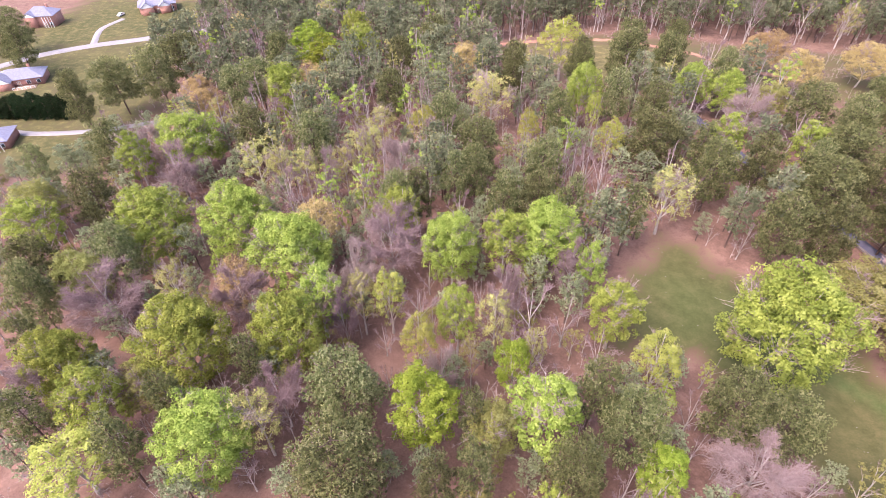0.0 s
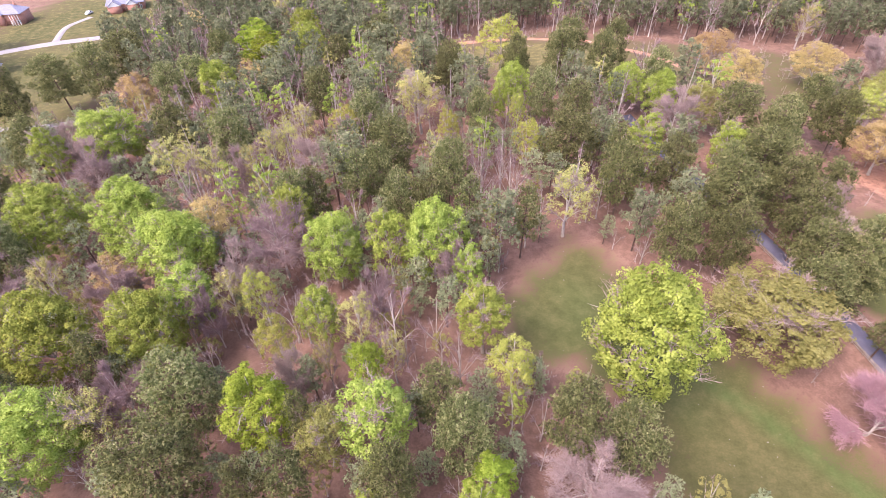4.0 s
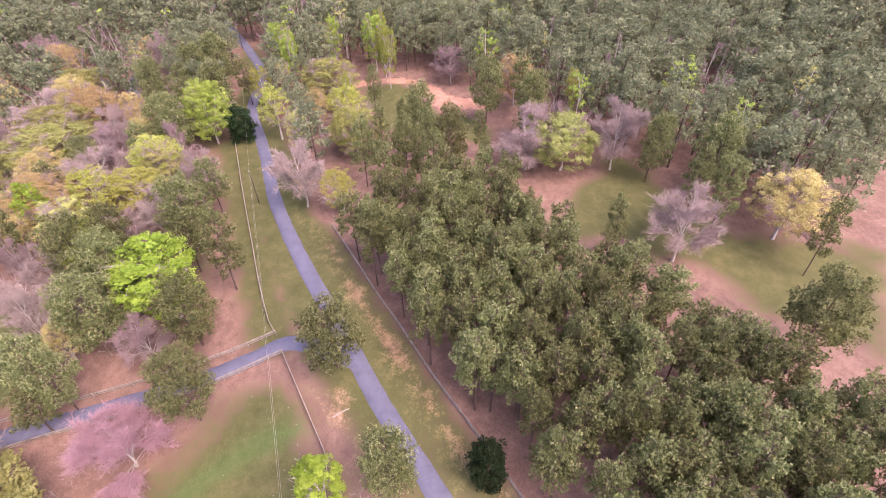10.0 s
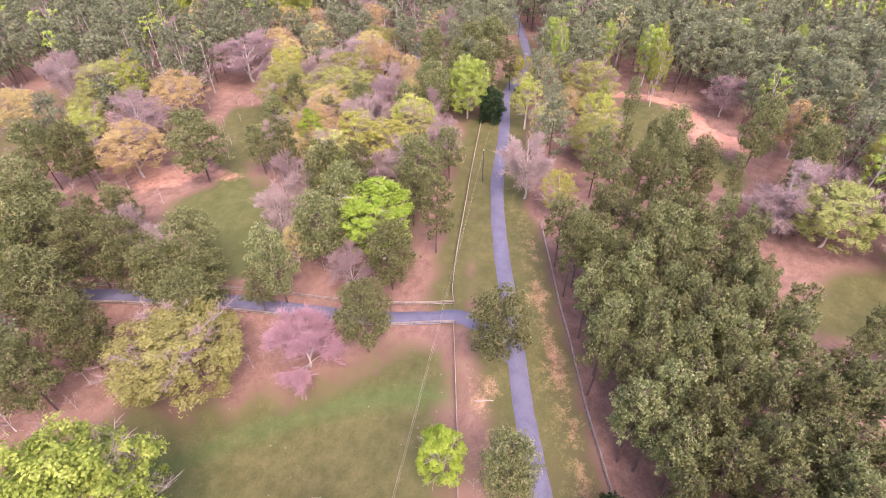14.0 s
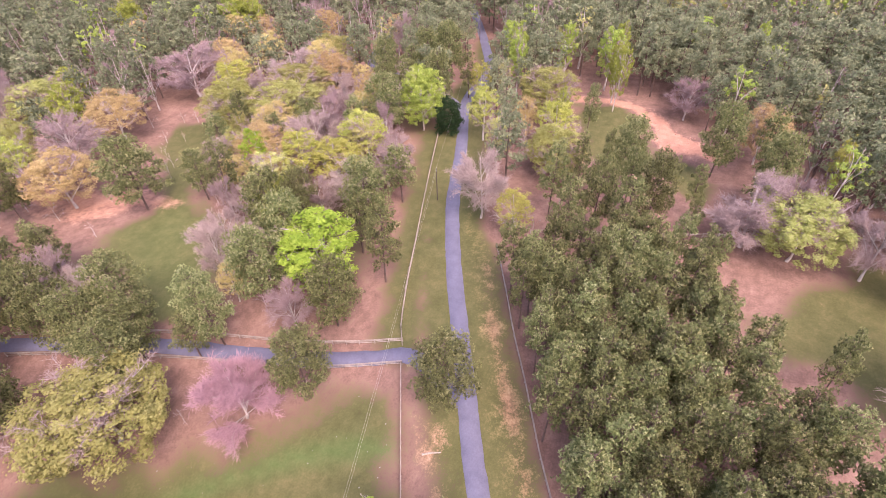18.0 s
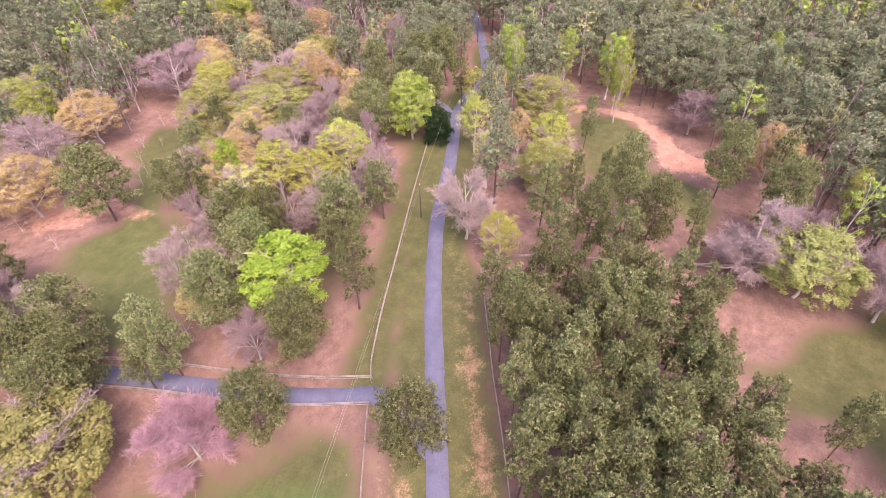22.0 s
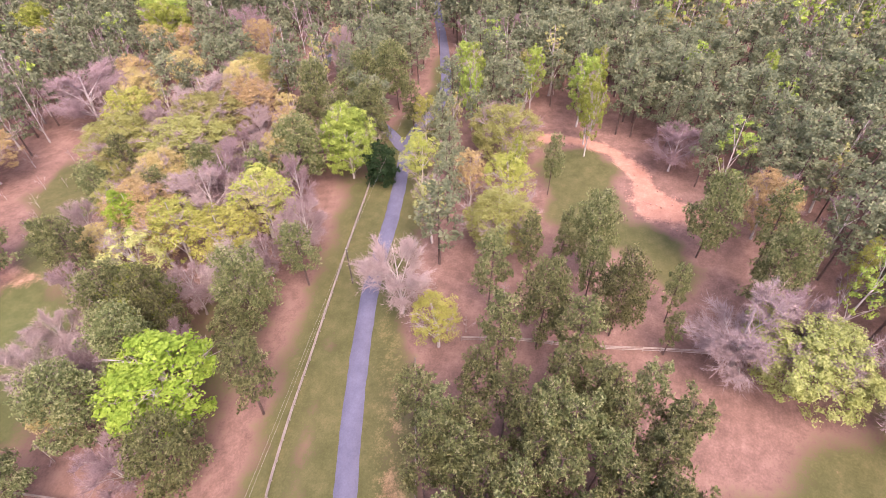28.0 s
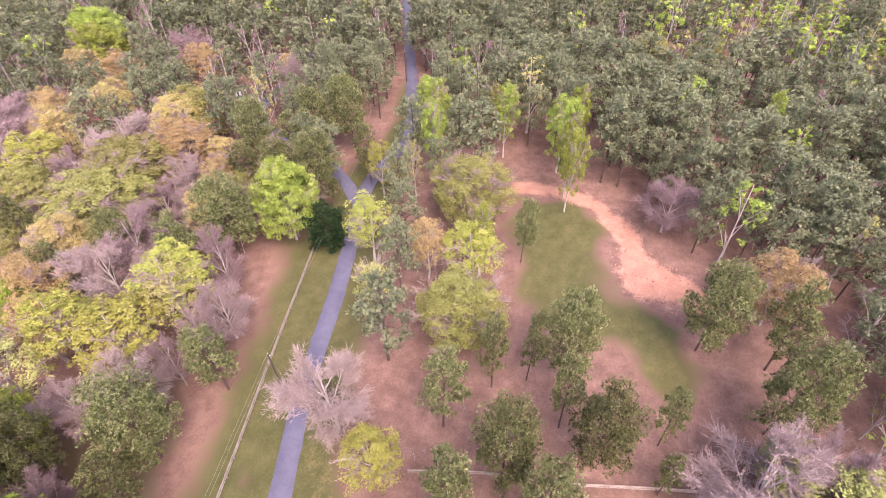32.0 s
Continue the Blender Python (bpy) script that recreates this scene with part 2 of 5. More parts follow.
def flakes(rng, centre, face, size, loose=0.45):
    """A small kite-shaped leaf spray at each centre, turned roughly to face its clump's outside."""
    c, k = np.asarray(centre), len(centre)
    n = unit(face + rng.normal(size=(k, 3)) * loose)
    u = unit(np.cross(n, rng.normal(size=(k, 3))))
    w = np.cross(n, u)
    s = size * rng.uniform(0.55, 1.3, (k, 1))
    p = np.stack([c - u * s * 0.55, c + w * s * 0.36 + n * s * 0.08, c + u * s * 0.6, c - w * s * 0.36 + n * s * 0.08], 1)
    return p.reshape(-1, 3), np.arange(4 * k).reshape(-1, 4)


def needles(rng, centre, out, size, sides, wide=0.16):
    """A needle tuft at each centre: a burst of narrow sprays round the way it grows."""
    c, k = np.asarray(centre), len(centre)
    ring = [c]
    for j in range(sides):
        d = unit(out * 0.55 + unit(rng.normal(size=(k, 3))))
        u = unit(np.cross(d, rng.normal(size=(k, 3))))
        s = size * rng.uniform(0.6, 1.1, (k, 1))
        ring += [c + d * s - u * s * wide, c + d * s + u * s * wide]
    v = np.stack(ring, 1).reshape(-1, 3)
    i = np.arange(k)[:, None] * (2 * sides + 1)
    return v, np.concatenate([i + (0, 1 + 2 * j, 2 + 2 * j) for j in range(sides)])


def twigs(rng, start, out, size, wide):
    """A thin bent twig from each start."""
    s, k = np.asarray(start), len(start)
    d = out + rng.normal(size=(k, 3)) * 0.55 + (0, 0, 0.25)
    d /= np.linalg.norm(d, axis=1)[:, None]
    side = np.cross(d, rng.normal(size=(k, 3)))
    side /= np.linalg.norm(side, axis=1)[:, None]
    n = size * rng.uniform(0.5, 1.3, (k, 1))
    p = np.stack([s - side * wide, s + d * n, s + side * wide], 1)
    return p.reshape(-1, 3), np.arange(3 * k).reshape(-1, 3)


# ---- the plan, in metres ----
ROAD = [(-160, -122), (-60, -70), (0, -40), (40, -20), (60, -9), (79.2, 0.1), (90.1, 5.4), (99.1, 9.3), (119.8, 17.9), (128.8, 21.6), (143.1, 26.9), (157.6, 31.4), (175.1, 35.3), (191, 39.6), (203, 43), (214, 44), (224, 42.5), (238.2, 44.6), (251.9, 49.6), (268, 56), (300, 70), (360, 95)]
SIDE_ROAD = [(101.5, 10.8), (107.5, 22), (106, 29), (104, 37.2), (102.3, 46), (99.8, 59.7), (97.5, 70.5), (93, 84), (88.5, 97.5), (82.8, 110.5), (75, 128), (66, 150)]
DRIVE = [(202, 43.5), (210.1, 52.5), (220, 68), (225.1, 82.9), (234, 90), (253, 92), (280, 95)]
STREET = [(-230, 165), (-206, 197), (-198, 209), (-181.5, 221.9), (-162, 231.7), (-140, 244), (-110, 262), (-60, 290)]
DRIVE_A = [(-181, 223), (-190, 245), (-188, 262)]
DRIVE_B = [(-168, 142), (-151, 139.2), (-130, 142), (-110, 150)]
FENCE_WEST = [(109.6, 25.4), (113.3, 27.2), (124.7, 30.6), (139.1, 34.2), (160.7, 39.6), (184.5, 45.2)]
FENCE_WEST_LOW = [(105.2, 23.8), (89.8, 17.4), (82.5, 14.4), (66, 8), (50, 1.5)]
RAIL_NORTH = [(110.4, 25.6), (108.2, 33.7), (105.8, 45), (102.8, 61), (99.1, 75), (93.6, 90), (89.5, 101)]
RAIL_SOUTH = [(105.6, 23.8), (102.0, 37), (99.4, 50), (97.4, 60.5), (94.8, 70), (89.0, 88), (85.3, 98)]
FENCE_EAST = [(141, 15.8), (127.3, 10.2), (117.5, 6.3), (108.4, 2.2), (96.0, -3.0), (84.5, -8.5), (72, -14), (60, -19)]
FENCE_BACK = [(147.6, 9.7), (150.5, 0), (152.5, -11.2), (155.6, -23.1), (157.9, -33), (160.5, -45), (164, -60)]
CLAY_STRIP = [(137, 17), (120, 9.5), (100, 0.5), (80, -8.5), (72, -13), (72, -9.5), (98, 3), (119, 13)]
LANE_EAST = [(60, -11), (79, -2.5), (99.5, 7), (120, 15.5), (143, 24.5), (157, 29), (141, 15.8), (127, 10), (108, 2), (84.5, -8.5), (60, -19)]
ARC = [(216.9, 9.2), (217.6, -1.1), (214.4, -9.0), (207.9, -14.3), (198.8, -18.3), (195.3, -27.1), (191.1, -29.5)]
SCAR = [(219.3, -5), (214.8, -14.4), (204.5, -19.8), (198.6, -26.5), (195.4, -31.6), (188, -24.7), (190, -16.5), (198.6, -11.8), (205.5, -13.4), (212.7, -10.9)]
ORANGE_BARE = [(122, 148), (122, 122), (131, 105), (136, 99), (140, 112), (134, 128), (130, 150)]
PINK_SOUTH = [(150, -6), (170, 2), (188, 0), (180, -14), (172, -24), (160, -34), (148, -50), (138, -44), (148, -28)]
FIELD_FAR = [(3.5, 221), (42, 224), (77.6, 209), (72.4, 172.6), (49.3, 163.4), (11.6, 194.5)]
TRACK_FAR = [(-28, 230), (3, 223), (32, 229), (60, 227), (83.6, 206), (94.5, 189), (116.7, 181.6)]
LAWN = [(-206, 218), (-215, 240), (-205, 285), (-160, 290), (-142, 252), (-171.2, 237.7), (-190, 226)]
LAWN2 = [(-190, 202), (-153.5, 220), (-131.6, 190), (-135, 168), (-167, 177)]
LAWN3 = [(-155, 136), (-126, 138), (-116, 117.7), (-140, 112)]
OPEN_LANE = [(84, -12), (145, 14), (190, 30), (190, 50), (150, 45), (108, 36), (80, 18)]
OPEN_ORANGE = [(105, 70), (150, 80), (190, 110), (180, 140), (140, 140), (110, 180), (90, 160), (95, 110)]
OPEN_SOUTH = [(142, 12), (200, 28), (212, 8), (200, -40), (170, -50), (135, -45)]
STAND = [(132, 12), (135.5, 3), (138.5, -9), (143, -23), (136, -25), (128, -24), (121, -28.5), (111, -34), (104, -39.5), (94, -46), (84, -53), (73.5, -60.2), (65.7, -63.4), (52, -62), (53, -36), (60, -21), (72, -15), (83, -10.4), (96, -3.2), (115.3, 5.2)]
CLAY_CORNER = [(84, 6), (95, 11), (99, 14), (98, 18), (90, 15), (82, 11)]
HOUSES = [(-184, 184), (-205, 268), (-240, 245), (-150, 150)]
DITCH = [(58, 66), (66, 58), (74, 51), (80, 44), (85, 36), (89, 26), (90.3, 18.5)]
MEADOW_DEEP = [(38, 80), (60, 74), (70, 60), (62, 50), (46, 60), (34, 66)]
OPEN_GROVE = [(98, 26), (200, 44), (207, 62), (205, 105), (185, 114), (98, 112)]
GRASSB = [(101, 78), (107.6, 70.8), (130, 82), (137, 97), (134, 104), (116.6, 106.6)]
GRASSB_UP = [(134, 104), (137, 97), (165, 108), (176, 120), (173, 129), (156, 125)]
YARDS = [(-230, 150), (-160, 112), (-118, 112), (-112, 160), (-128, 205), (-120, 250), (-140, 300), (-230, 300)]

MEADOW_LOW = [(56, 28), (74, 16), (86, 20), (92, 34), (84, 44), (66, 48), (54, 42)]
OPEN_YARD = [(-257, 292), (-148, 197), (-138, 210), (-127, 221), (-133, 257), (-146, 292), (-210, 291)]
OPEN_LOW = [(155, -27), (165, -44), (166, -62), (132, -54), (125, -40), (127, -29)]
BRIGHT_LEAF_A = [
    (-67.1, 192.9, 7.7, 19.5), (-58.3, 179.3, 6.3, 19.2), (-8.2, 35.5, 4.8, 19.5), (6, 45.3, 2.8, 16), (26.6, 28.8, 3.2, 14), (76.9, 14.4, 3.1, 15),
    (119.2, 45.9, 7.3, 19.5), (150.1, 82.1, 3.9, 16),
]
BRIGHT_LEAF = BRIGHT_LEAF_A
FRESH_LEAF_A = [
    (-98.4, 74.7, 5, 19.8), (-90.8, 104.4, 3.7, 20.6), (-81.1, 115.6, 7.9, 20.5), (-73.2, 78.2, 7, 20.5), (-69.8, 39.9, 5.2, 19), (-64.6, 150.3, 5.6, 20.5),
    (-60, 32.8, 4.4, 19), (-54.9, 80.3, 7, 20.5), (-52.3, 205.9, 5.7, 20.5), (-50.4, 45.5, 7.4, 20.5), (-47.1, 192.4, 6.6, 19.1), (-39.8, 28.6, 6.3, 19),
    (-39.1, 70.4, 7.6, 20.5), (-33.1, 48, 5.7, 20.5), (-30, 57.2, 4.5, 19), (-17.6, 82.3, 3.8, 20.5), (-6, 72.4, 5.5, 20.5), (-3.9, 54, 3.3, 19),
    (4.8, 74.9, 4.4, 20.5), (9.9, 34.3, 5, 20.5), (14, 76.4, 6.5, 20.5), (21.6, 67.5, 2.8, 18),
]
FRESH_LEAF_B = [
    (24.9, 57.6, 4.6, 18), (29.4, 144.4, 5.1, 20.5), (52.1, 53.2, 8.9, 28), (63.9, 151.5, 5.2, 16), (64.1, 120.2, 4.4, 18), (73.4, 148.7, 5.1, 16),
    (84.2, 117.3, 4.3, 18), (132.4, 63.7, 5.3, 16), (154.6, 151.3, 4.5, 18.9), (171.7, 170.6, 5.1, 15), (186.6, 50.5, 6, 19.5), (189.8, 11.4, 2, 16),
    (211, -1.9, 2.5, 20.5), (215.5, 29.1, 2.8, 20.3), (216.5, -0.8, 2.4, 19.1), (224.2, 30.3, 2.9, 20.5), (224.9, 2.3, 3.7, 20.5), (225.4, 195.2, 6.1, 19.1),
    (227, 34.4, 2.9, 20.5), (227.8, 15.9, 2.5, 20.5), (229, -0.6, 2.4, 20.5), (235.5, 145.4, 6.9, 19.8),
]
FRESH_LEAF_C = [
    (237.8, -40.3, 2, 20.5), (244.7, 155.2, 7.8, 20.5),
]
FRESH_LEAF = FRESH_LEAF_A + FRESH_LEAF_B + FRESH_LEAF_C
ORANGE_BUD_A = [
    (-105.2, 220, 6.2, 15.1), (-94.8, 151.4, 5.7, 15.5), (-89.4, 142.1, 6.3, 15), (-60, 166.8, 5, 14.7), (-47.2, 61.8, 4.5, 15.5), (-36, 80, 5, 18),
    (-7.1, 176.5, 7.1, 15.5), (98.8, 183.4, 7.8, 15.5), (101.7, 164.4, 7.2, 15.5), (118.9, -79.1, 8, 16.6), (126.2, 124.4, 9.2, 15.5), (132, 179.3, 7.9, 15.5),
    (147.7, 73.3, 4.6, 15.5), (153.4, 82.7, 7.6, 15.5), (158.7, 138.8, 9.1, 15.5), (164.5, 86.1, 5.9, 15.5), (184, 19.7, 3.4, 15.5), (189.9, -38.9, 5.9, 15.5),
    (196.6, 122.5, 6.1, 15.5), (200, 86.6, 7.2, 15.5), (204.1, 131.1, 6.4, 15.5), (210.4, 95.8, 7.7, 15.5),
]
ORANGE_BUD_B = [
    (212.4, 119.4, 5.7, 15.5), (214, 180.8, 5.9, 15.5), (226.5, 130.2, 6.9, 15.5), (228, 144.6, 5.4, 15.5), (238.4, 109.8, 7.1, 15.5), (239, 80.7, 3.4, 15.5),
]
ORANGE_BUD = ORANGE_BUD_A + ORANGE_BUD_B
BARE_A = [
    (-93.7, 114.7, 5.6, 16), (-80, 103.3, 6, 16), (-72.8, 57.5, 6.2, 16), (-71.6, 35.3, 3.7, 16), (-46.5, 59.2, 4.4, 16), (-39.2, 102.5, 3.6, 16),
    (-31.6, 37.1, 4.1, 16), (-25.2, 67, 3.5, 16), (-25.1, 54.7, 2.6, 16), (-21.4, 108.7, 4.5, 16), (-19, 75.1, 6.6, 18), (-6.1, 43.4, 2.4, 16),
    (4.8, 61.1, 3.2, 16), (18.4, 70, 3.4, 16), (41.7, 30.7, 6.1, 12), (75.1, 135.1, 5.6, 16), (116.4, -55.5, 6.1, 17.2), (140.4, 136.7, 7.6, 16),
    (143.8, 51.8, 5.1, 14), (150.3, 22.2, 5.7, 17), (150.8, -55, 5.5, 18.6), (153.3, 181.8, 5.7, 18.2),
]
BARE_B = [
    (155.3, -33.9, 7.3, 16), (159.3, -40.3, 3.8, 16), (159.5, 189.7, 6, 16), (160.1, 70.1, 6, 16), (168.1, 71.8, 5.8, 16), (169.7, 54.3, 3.2, 16),
    (190.6, 136.3, 10.3, 16), (196.2, 99.3, 7.9, 16), (210, -22, 5.1, 12), (230.1, 74.5, 3.4, 18.3), (242.7, 118, 7.1, 16),
]
BARE = BARE_A + BARE_B
YELLOW_LEAF_A = [
    (-58.7, 23.9, 5.8, 15), (-17.2, 125.6, 4.4, 17.5), (-17, 58.8, 3.2, 17.5), (-10.4, 49, 3.2, 17.5), (12.8, 124.1, 3.1, 17.5), (26.5, 176.1, 8.2, 22),
    (29.8, 46.6, 4, 17.5), (31.7, 132.9, 2.4, 17.5), (34.1, 118.5, 3.8, 17.5), (128, 141.2, 4.7, 17.8), (145.2, 13.1, 4.2, 13), (147.6, 66.9, 5.4, 19),
    (150.9, 59.6, 7, 16), (161.7, 57.8, 6.7, 17.5), (172, -50.5, 2.1, 19.2), (184.1, 114.5, 6.7, 17.5), (185.2, 31.7, 4.4, 17), (185.6, 11.4, 5.6, 14),
    (206.1, 38.6, 3.4, 14),
]
YELLOW_LEAF = YELLOW_LEAF_A
PALE_A = [
    (-72, 229.4, 5, 18), (-58.5, 105.3, 4.5, 18), (-58.5, 58.3, 3.3, 18), (-51.2, 102.9, 3.7, 18), (-45.2, 103.2, 3.6, 18), (-34.8, 103.6, 3.6, 18),
    (-33, 112.2, 3.8, 18), (-32.9, 31.8, 3.9, 18), (-30.4, 116.8, 3.5, 18), (-29, 126.6, 4.1, 18), (-22.3, 58.2, 3.2, 18), (-1, 46.5, 1.9, 15),
    (0, 147.7, 5.3, 18), (2.6, 140.8, 6.9, 19.9), (2.7, 54.3, 3.5, 18), (9.8, 49.2, 2.2, 15), (42.7, 93.5, 5.5, 20), (138.8, 69.8, 5.6, 18),
    (145.3, 220.9, 4.5, 18), (160, 55.1, 4.7, 18), (170, 23.6, 3.6, 17), (206.4, 30.8, 2.3, 16),
]
PALE = PALE_A
PINES_A = [
    (-205.2, 213.8, 6.7, 19.5), (-196.7, 194.4, 6.9, 20.2), (-184.3, 187.6, 6.7, 20.7), (-128.2, 138.7, 5.3, 22.6), (-125.2, 154.4, 8.7, 20.5), (-114.2, 178.6, 9.5, 20.5),
    (-114.2, 99.2, 3.6, 19.9), (-111.7, 158.4, 7.7, 23), (-101.2, 110.2, 6.2, 20.5), (-90.6, 86.1, 6, 20.5), (-89.5, 62.5, 5.6, 20.1), (-84.6, 54.2, 4.8, 20.5),
    (-79.7, 148.5, 6.4, 20.5), (-76.6, 158.6, 6.7, 19.3), (-76.1, 43.7, 3.4, 20.5), (-74.5, 66.4, 5.2, 20.5), (-74.2, 175.6, 6.1, 22.4), (-67.5, 29, 3.8, 20.5),
    (-63.5, 118.2, 6.3, 20.5), (-51.4, 25.4, 3.6, 20.5), (-47.2, 33.3, 3.5, 20.5), (-46.9, 115.5, 6.9, 20.5),
]
PINES_B = [
    (-37.4, 40.4, 3.2, 20.5), (-29.7, 144.6, 6.2, 20.5), (-29.5, 172.5, 6, 20.5), (-20.2, 195.7, 7.6, 20.5), (-19.9, 37.4, 6.6, 20.5), (-19.4, 87.5, 5.1, 20.5),
    (-18.7, 24.7, 7.7, 20.5), (-14.8, 90, 3.9, 20.5), (-11, 129.5, 5.7, 20.5), (-6.9, 97.5, 4.1, 20.5), (-5.6, 23.4, 3, 20.5), (-1.8, 100.3, 4.8, 20.5),
    (-1, 33, 2.5, 20.5), (-0.8, 113.8, 7.4, 20.5), (0.2, 24.7, 3.4, 20.5), (5, 88.8, 5.1, 20.5), (9.3, 155.2, 4.9, 20.2), (9.8, 162.5, 5.6, 20.5),
    (12.8, 87.1, 5, 20.5), (13.7, 25.8, 4.5, 20.5), (14.5, 103.4, 6.2, 20.5), (18.4, 39.4, 4.3, 20.5),
]
PINES_C = [
    (20.2, 89.6, 3.8, 20.5), (21.1, 128.9, 4.7, 20.5), (22.6, 33.2, 5.2, 20.5), (30.2, 156.1, 4.4, 20.9), (30.7, 163.4, 5, 20.5), (32.4, 85.2, 3.6, 20.5),
    (38.9, 140.8, 4.9, 20.5), (39.4, 38.8, 5.5, 20.5), (44.3, 116, 8, 20.5), (45.7, 165, 6.4, 21.2), (47.6, 133, 5.5, 20.5), (48, 37.5, 5.5, 17),
    (48.9, 175.5, 7.1, 20.5), (54.9, 112.4, 4.2, 20.5), (55.8, 102.7, 6, 20.5), (58, 161.9, 5.3, 21), (63.5, 175.1, 5.6, 20.5), (65, 82.9, 6, 20.5),
    (68.1, 105.6, 6, 20.5), (72.2, 152.5, 5.1, 20.5), (74.2, 82.3, 5.4, 20.5), (77.4, 4.8, 4.6, 16),
]
PINES_D = [
    (78.7, 95.7, 7.9, 20.5), (79.1, 103.8, 4.6, 20.5), (88.5, 71.1, 6.5, 17), (90.1, -65.2, 6.1, 20.8), (90.4, 97.7, 5.7, 20.5), (90.5, 110.5, 8.9, 20.5),
    (91.5, 133.6, 6.9, 20.5), (91.5, 80.2, 6.1, 18), (91.7, 88.2, 5.7, 20.5), (93.7, 72.4, 5.3, 16), (93.8, 119.6, 5.7, 20.5), (95.8, 37.5, 5.6, 18),
    (97.5, 62.6, 3.5, 13), (97.9, 77.3, 6.3, 20.5), (99.9, 125.8, 6.5, 20.5), (100.7, 13.7, 6, 17), (101.3, 59.9, 5, 20.5), (107.8, -78.7, 3, 19.1),
    (111.3, 39.9, 6.2, 17), (112.6, 56.3, 6.5, 20.5), (113.3, 140.1, 5.8, 20.5), (116.9, 131.5, 5.8, 20.5),
]
PINES_E = [
    (119.2, -43.3, 2.7, 17), (122.5, -66.4, 3.9, 20.6), (122.8, 55.8, 5.7, 20.5), (123.1, -59.6, 3.3, 22.8), (124.4, 35.4, 4.2, 20.5), (129, 64.7, 6, 20.5),
    (131, 105.4, 8.1, 20.5), (131.4, 57, 4.6, 20.5), (136.2, -72.1, 5.6, 21.5), (136.7, 82.8, 4.3, 20.5), (138.7, 45.7, 6, 20.5), (143.9, 2.2, 3.8, 20.5),
    (144.2, -61.4, 4.5, 18.9), (145.5, -9.3, 4.2, 20.5), (150.3, -3, 4.9, 20.5), (151.4, 42.8, 4.2, 17), (155.2, -23.6, 1.9, 11), (155.9, 7.2, 3.7, 20.5),
    (156.5, -14.5, 4.9, 20.5), (158.6, 82, 3.9, 16), (160.9, -9.3, 2.7, 18), (162.4, -23.4, 2.3, 15),
]
PINES_F = [
    (164.6, 2, 2.7, 18), (167.4, -3, 2.2, 18), (168.8, -37.8, 5.5, 20.5), (169.2, 77.3, 4.7, 16), (169.3, -8.8, 4.8, 20.5), (178.5, 59.1, 6.4, 20.5),
    (180.5, -38.9, 4, 20.5), (181.2, -28.5, 5.6, 20.5), (192.2, 51.5, 4.1, 14), (193.2, 3.7, 2.5, 17), (195.6, 58.8, 5.2, 17), (197, 48.9, 5.1, 20.5),
    (204.8, 70.1, 4.9, 20.5), (208, 62.8, 4.2, 17), (209.9, 43.7, 3.4, 16), (213.6, 59, 5, 20.5), (221.4, 53.2, 5.9, 20.5),
]
PINES = PINES_A + PINES_B + PINES_C + PINES_D + PINES_E + PINES_F
OLIVE_A = [
    (-108.2, 87.1, 5.5, 15.5), (-81.2, 62.4, 5.2, 15.5), (-54.5, 38, 3.8, 15.5), (2.3, 32.9, 3.8, 17), (79.3, 65.8, 10.7, 16), (83.3, 141.7, 4.9, 15.5),
    (136.3, 153.3, 5.1, 15.5), (153.1, -42.5, 7.7, 15.5), (159.8, 170.1, 9.7, 15.5), (160.2, -36.9, 3.2, 14), (172, 9.7, 6.6, 14), (173.8, 107.9, 8.3, 15.5),
    (177.1, 90, 10.9, 15.5), (189.3, 93.5, 9.5, 15.5), (201.7, 16.5, 7.8, 16), (214.8, 94.1, 7.9, 15.5), (235.1, 18.7, 4, 15.5), (273, -13.9, 7.1, 15),
    (276.1, -29, 5.2, 14.8),
]
OLIVE = OLIVE_A
CEDARS_A = [
    (77.1, -8.7, 3.1, 11.5), (187, 43, 4.5, 11),
]
CEDARS = CEDARS_A
REDBUD_A = [
    (89.9, 47.2, 6.5, 12),
]
REDBUD = REDBUD_A
OPEN_FAR = [(-1.0, 225.0), (49.0, 240.0), (106.0, 225.0), (173.0, 216.0), (142.0, 157.0), (87.0, 160.0), (43.0, 167.0), (13.0, 176.0)]
GRASSE = [(126, -39), (134, -35.5), (146, -47), (156, -57), (150, -66), (131, -54)]
GRASSA = [(27.5, 57.5), (29.4, 72.1), (45.0, 93.1), (53.0, 84.4), (70.7, 68.2), (69.2, 73.1), (79.3, 56.3), (89.8, 38.9), (99.7, 29.2), (101.2, 22.7), (74.1, 12.2), (85.7, 38.0), (54.7, 35.0), (55.2, 47.4), (42.5, 59.5)]
GRASSC = [(213.6, 9.3), (215.5, -5.5), (207.0, -12.1), (198.2, -10.7), (188.8, -15.0), (184.5, -24.8), (177.6, -29.5), (170.1, -26.1), (177.2, -18.5), (178.0, -14.6), (181.1, -1.9), (193.7, 4.7)]
GRASSD = [(130.5, -42.3), (147.1, -49.4), (141.8, -63.2), (121.0, -71.8), (110.5, -98.5), (86.9, -79.6), (94.4, -71.7), (112.4, -61.0)]


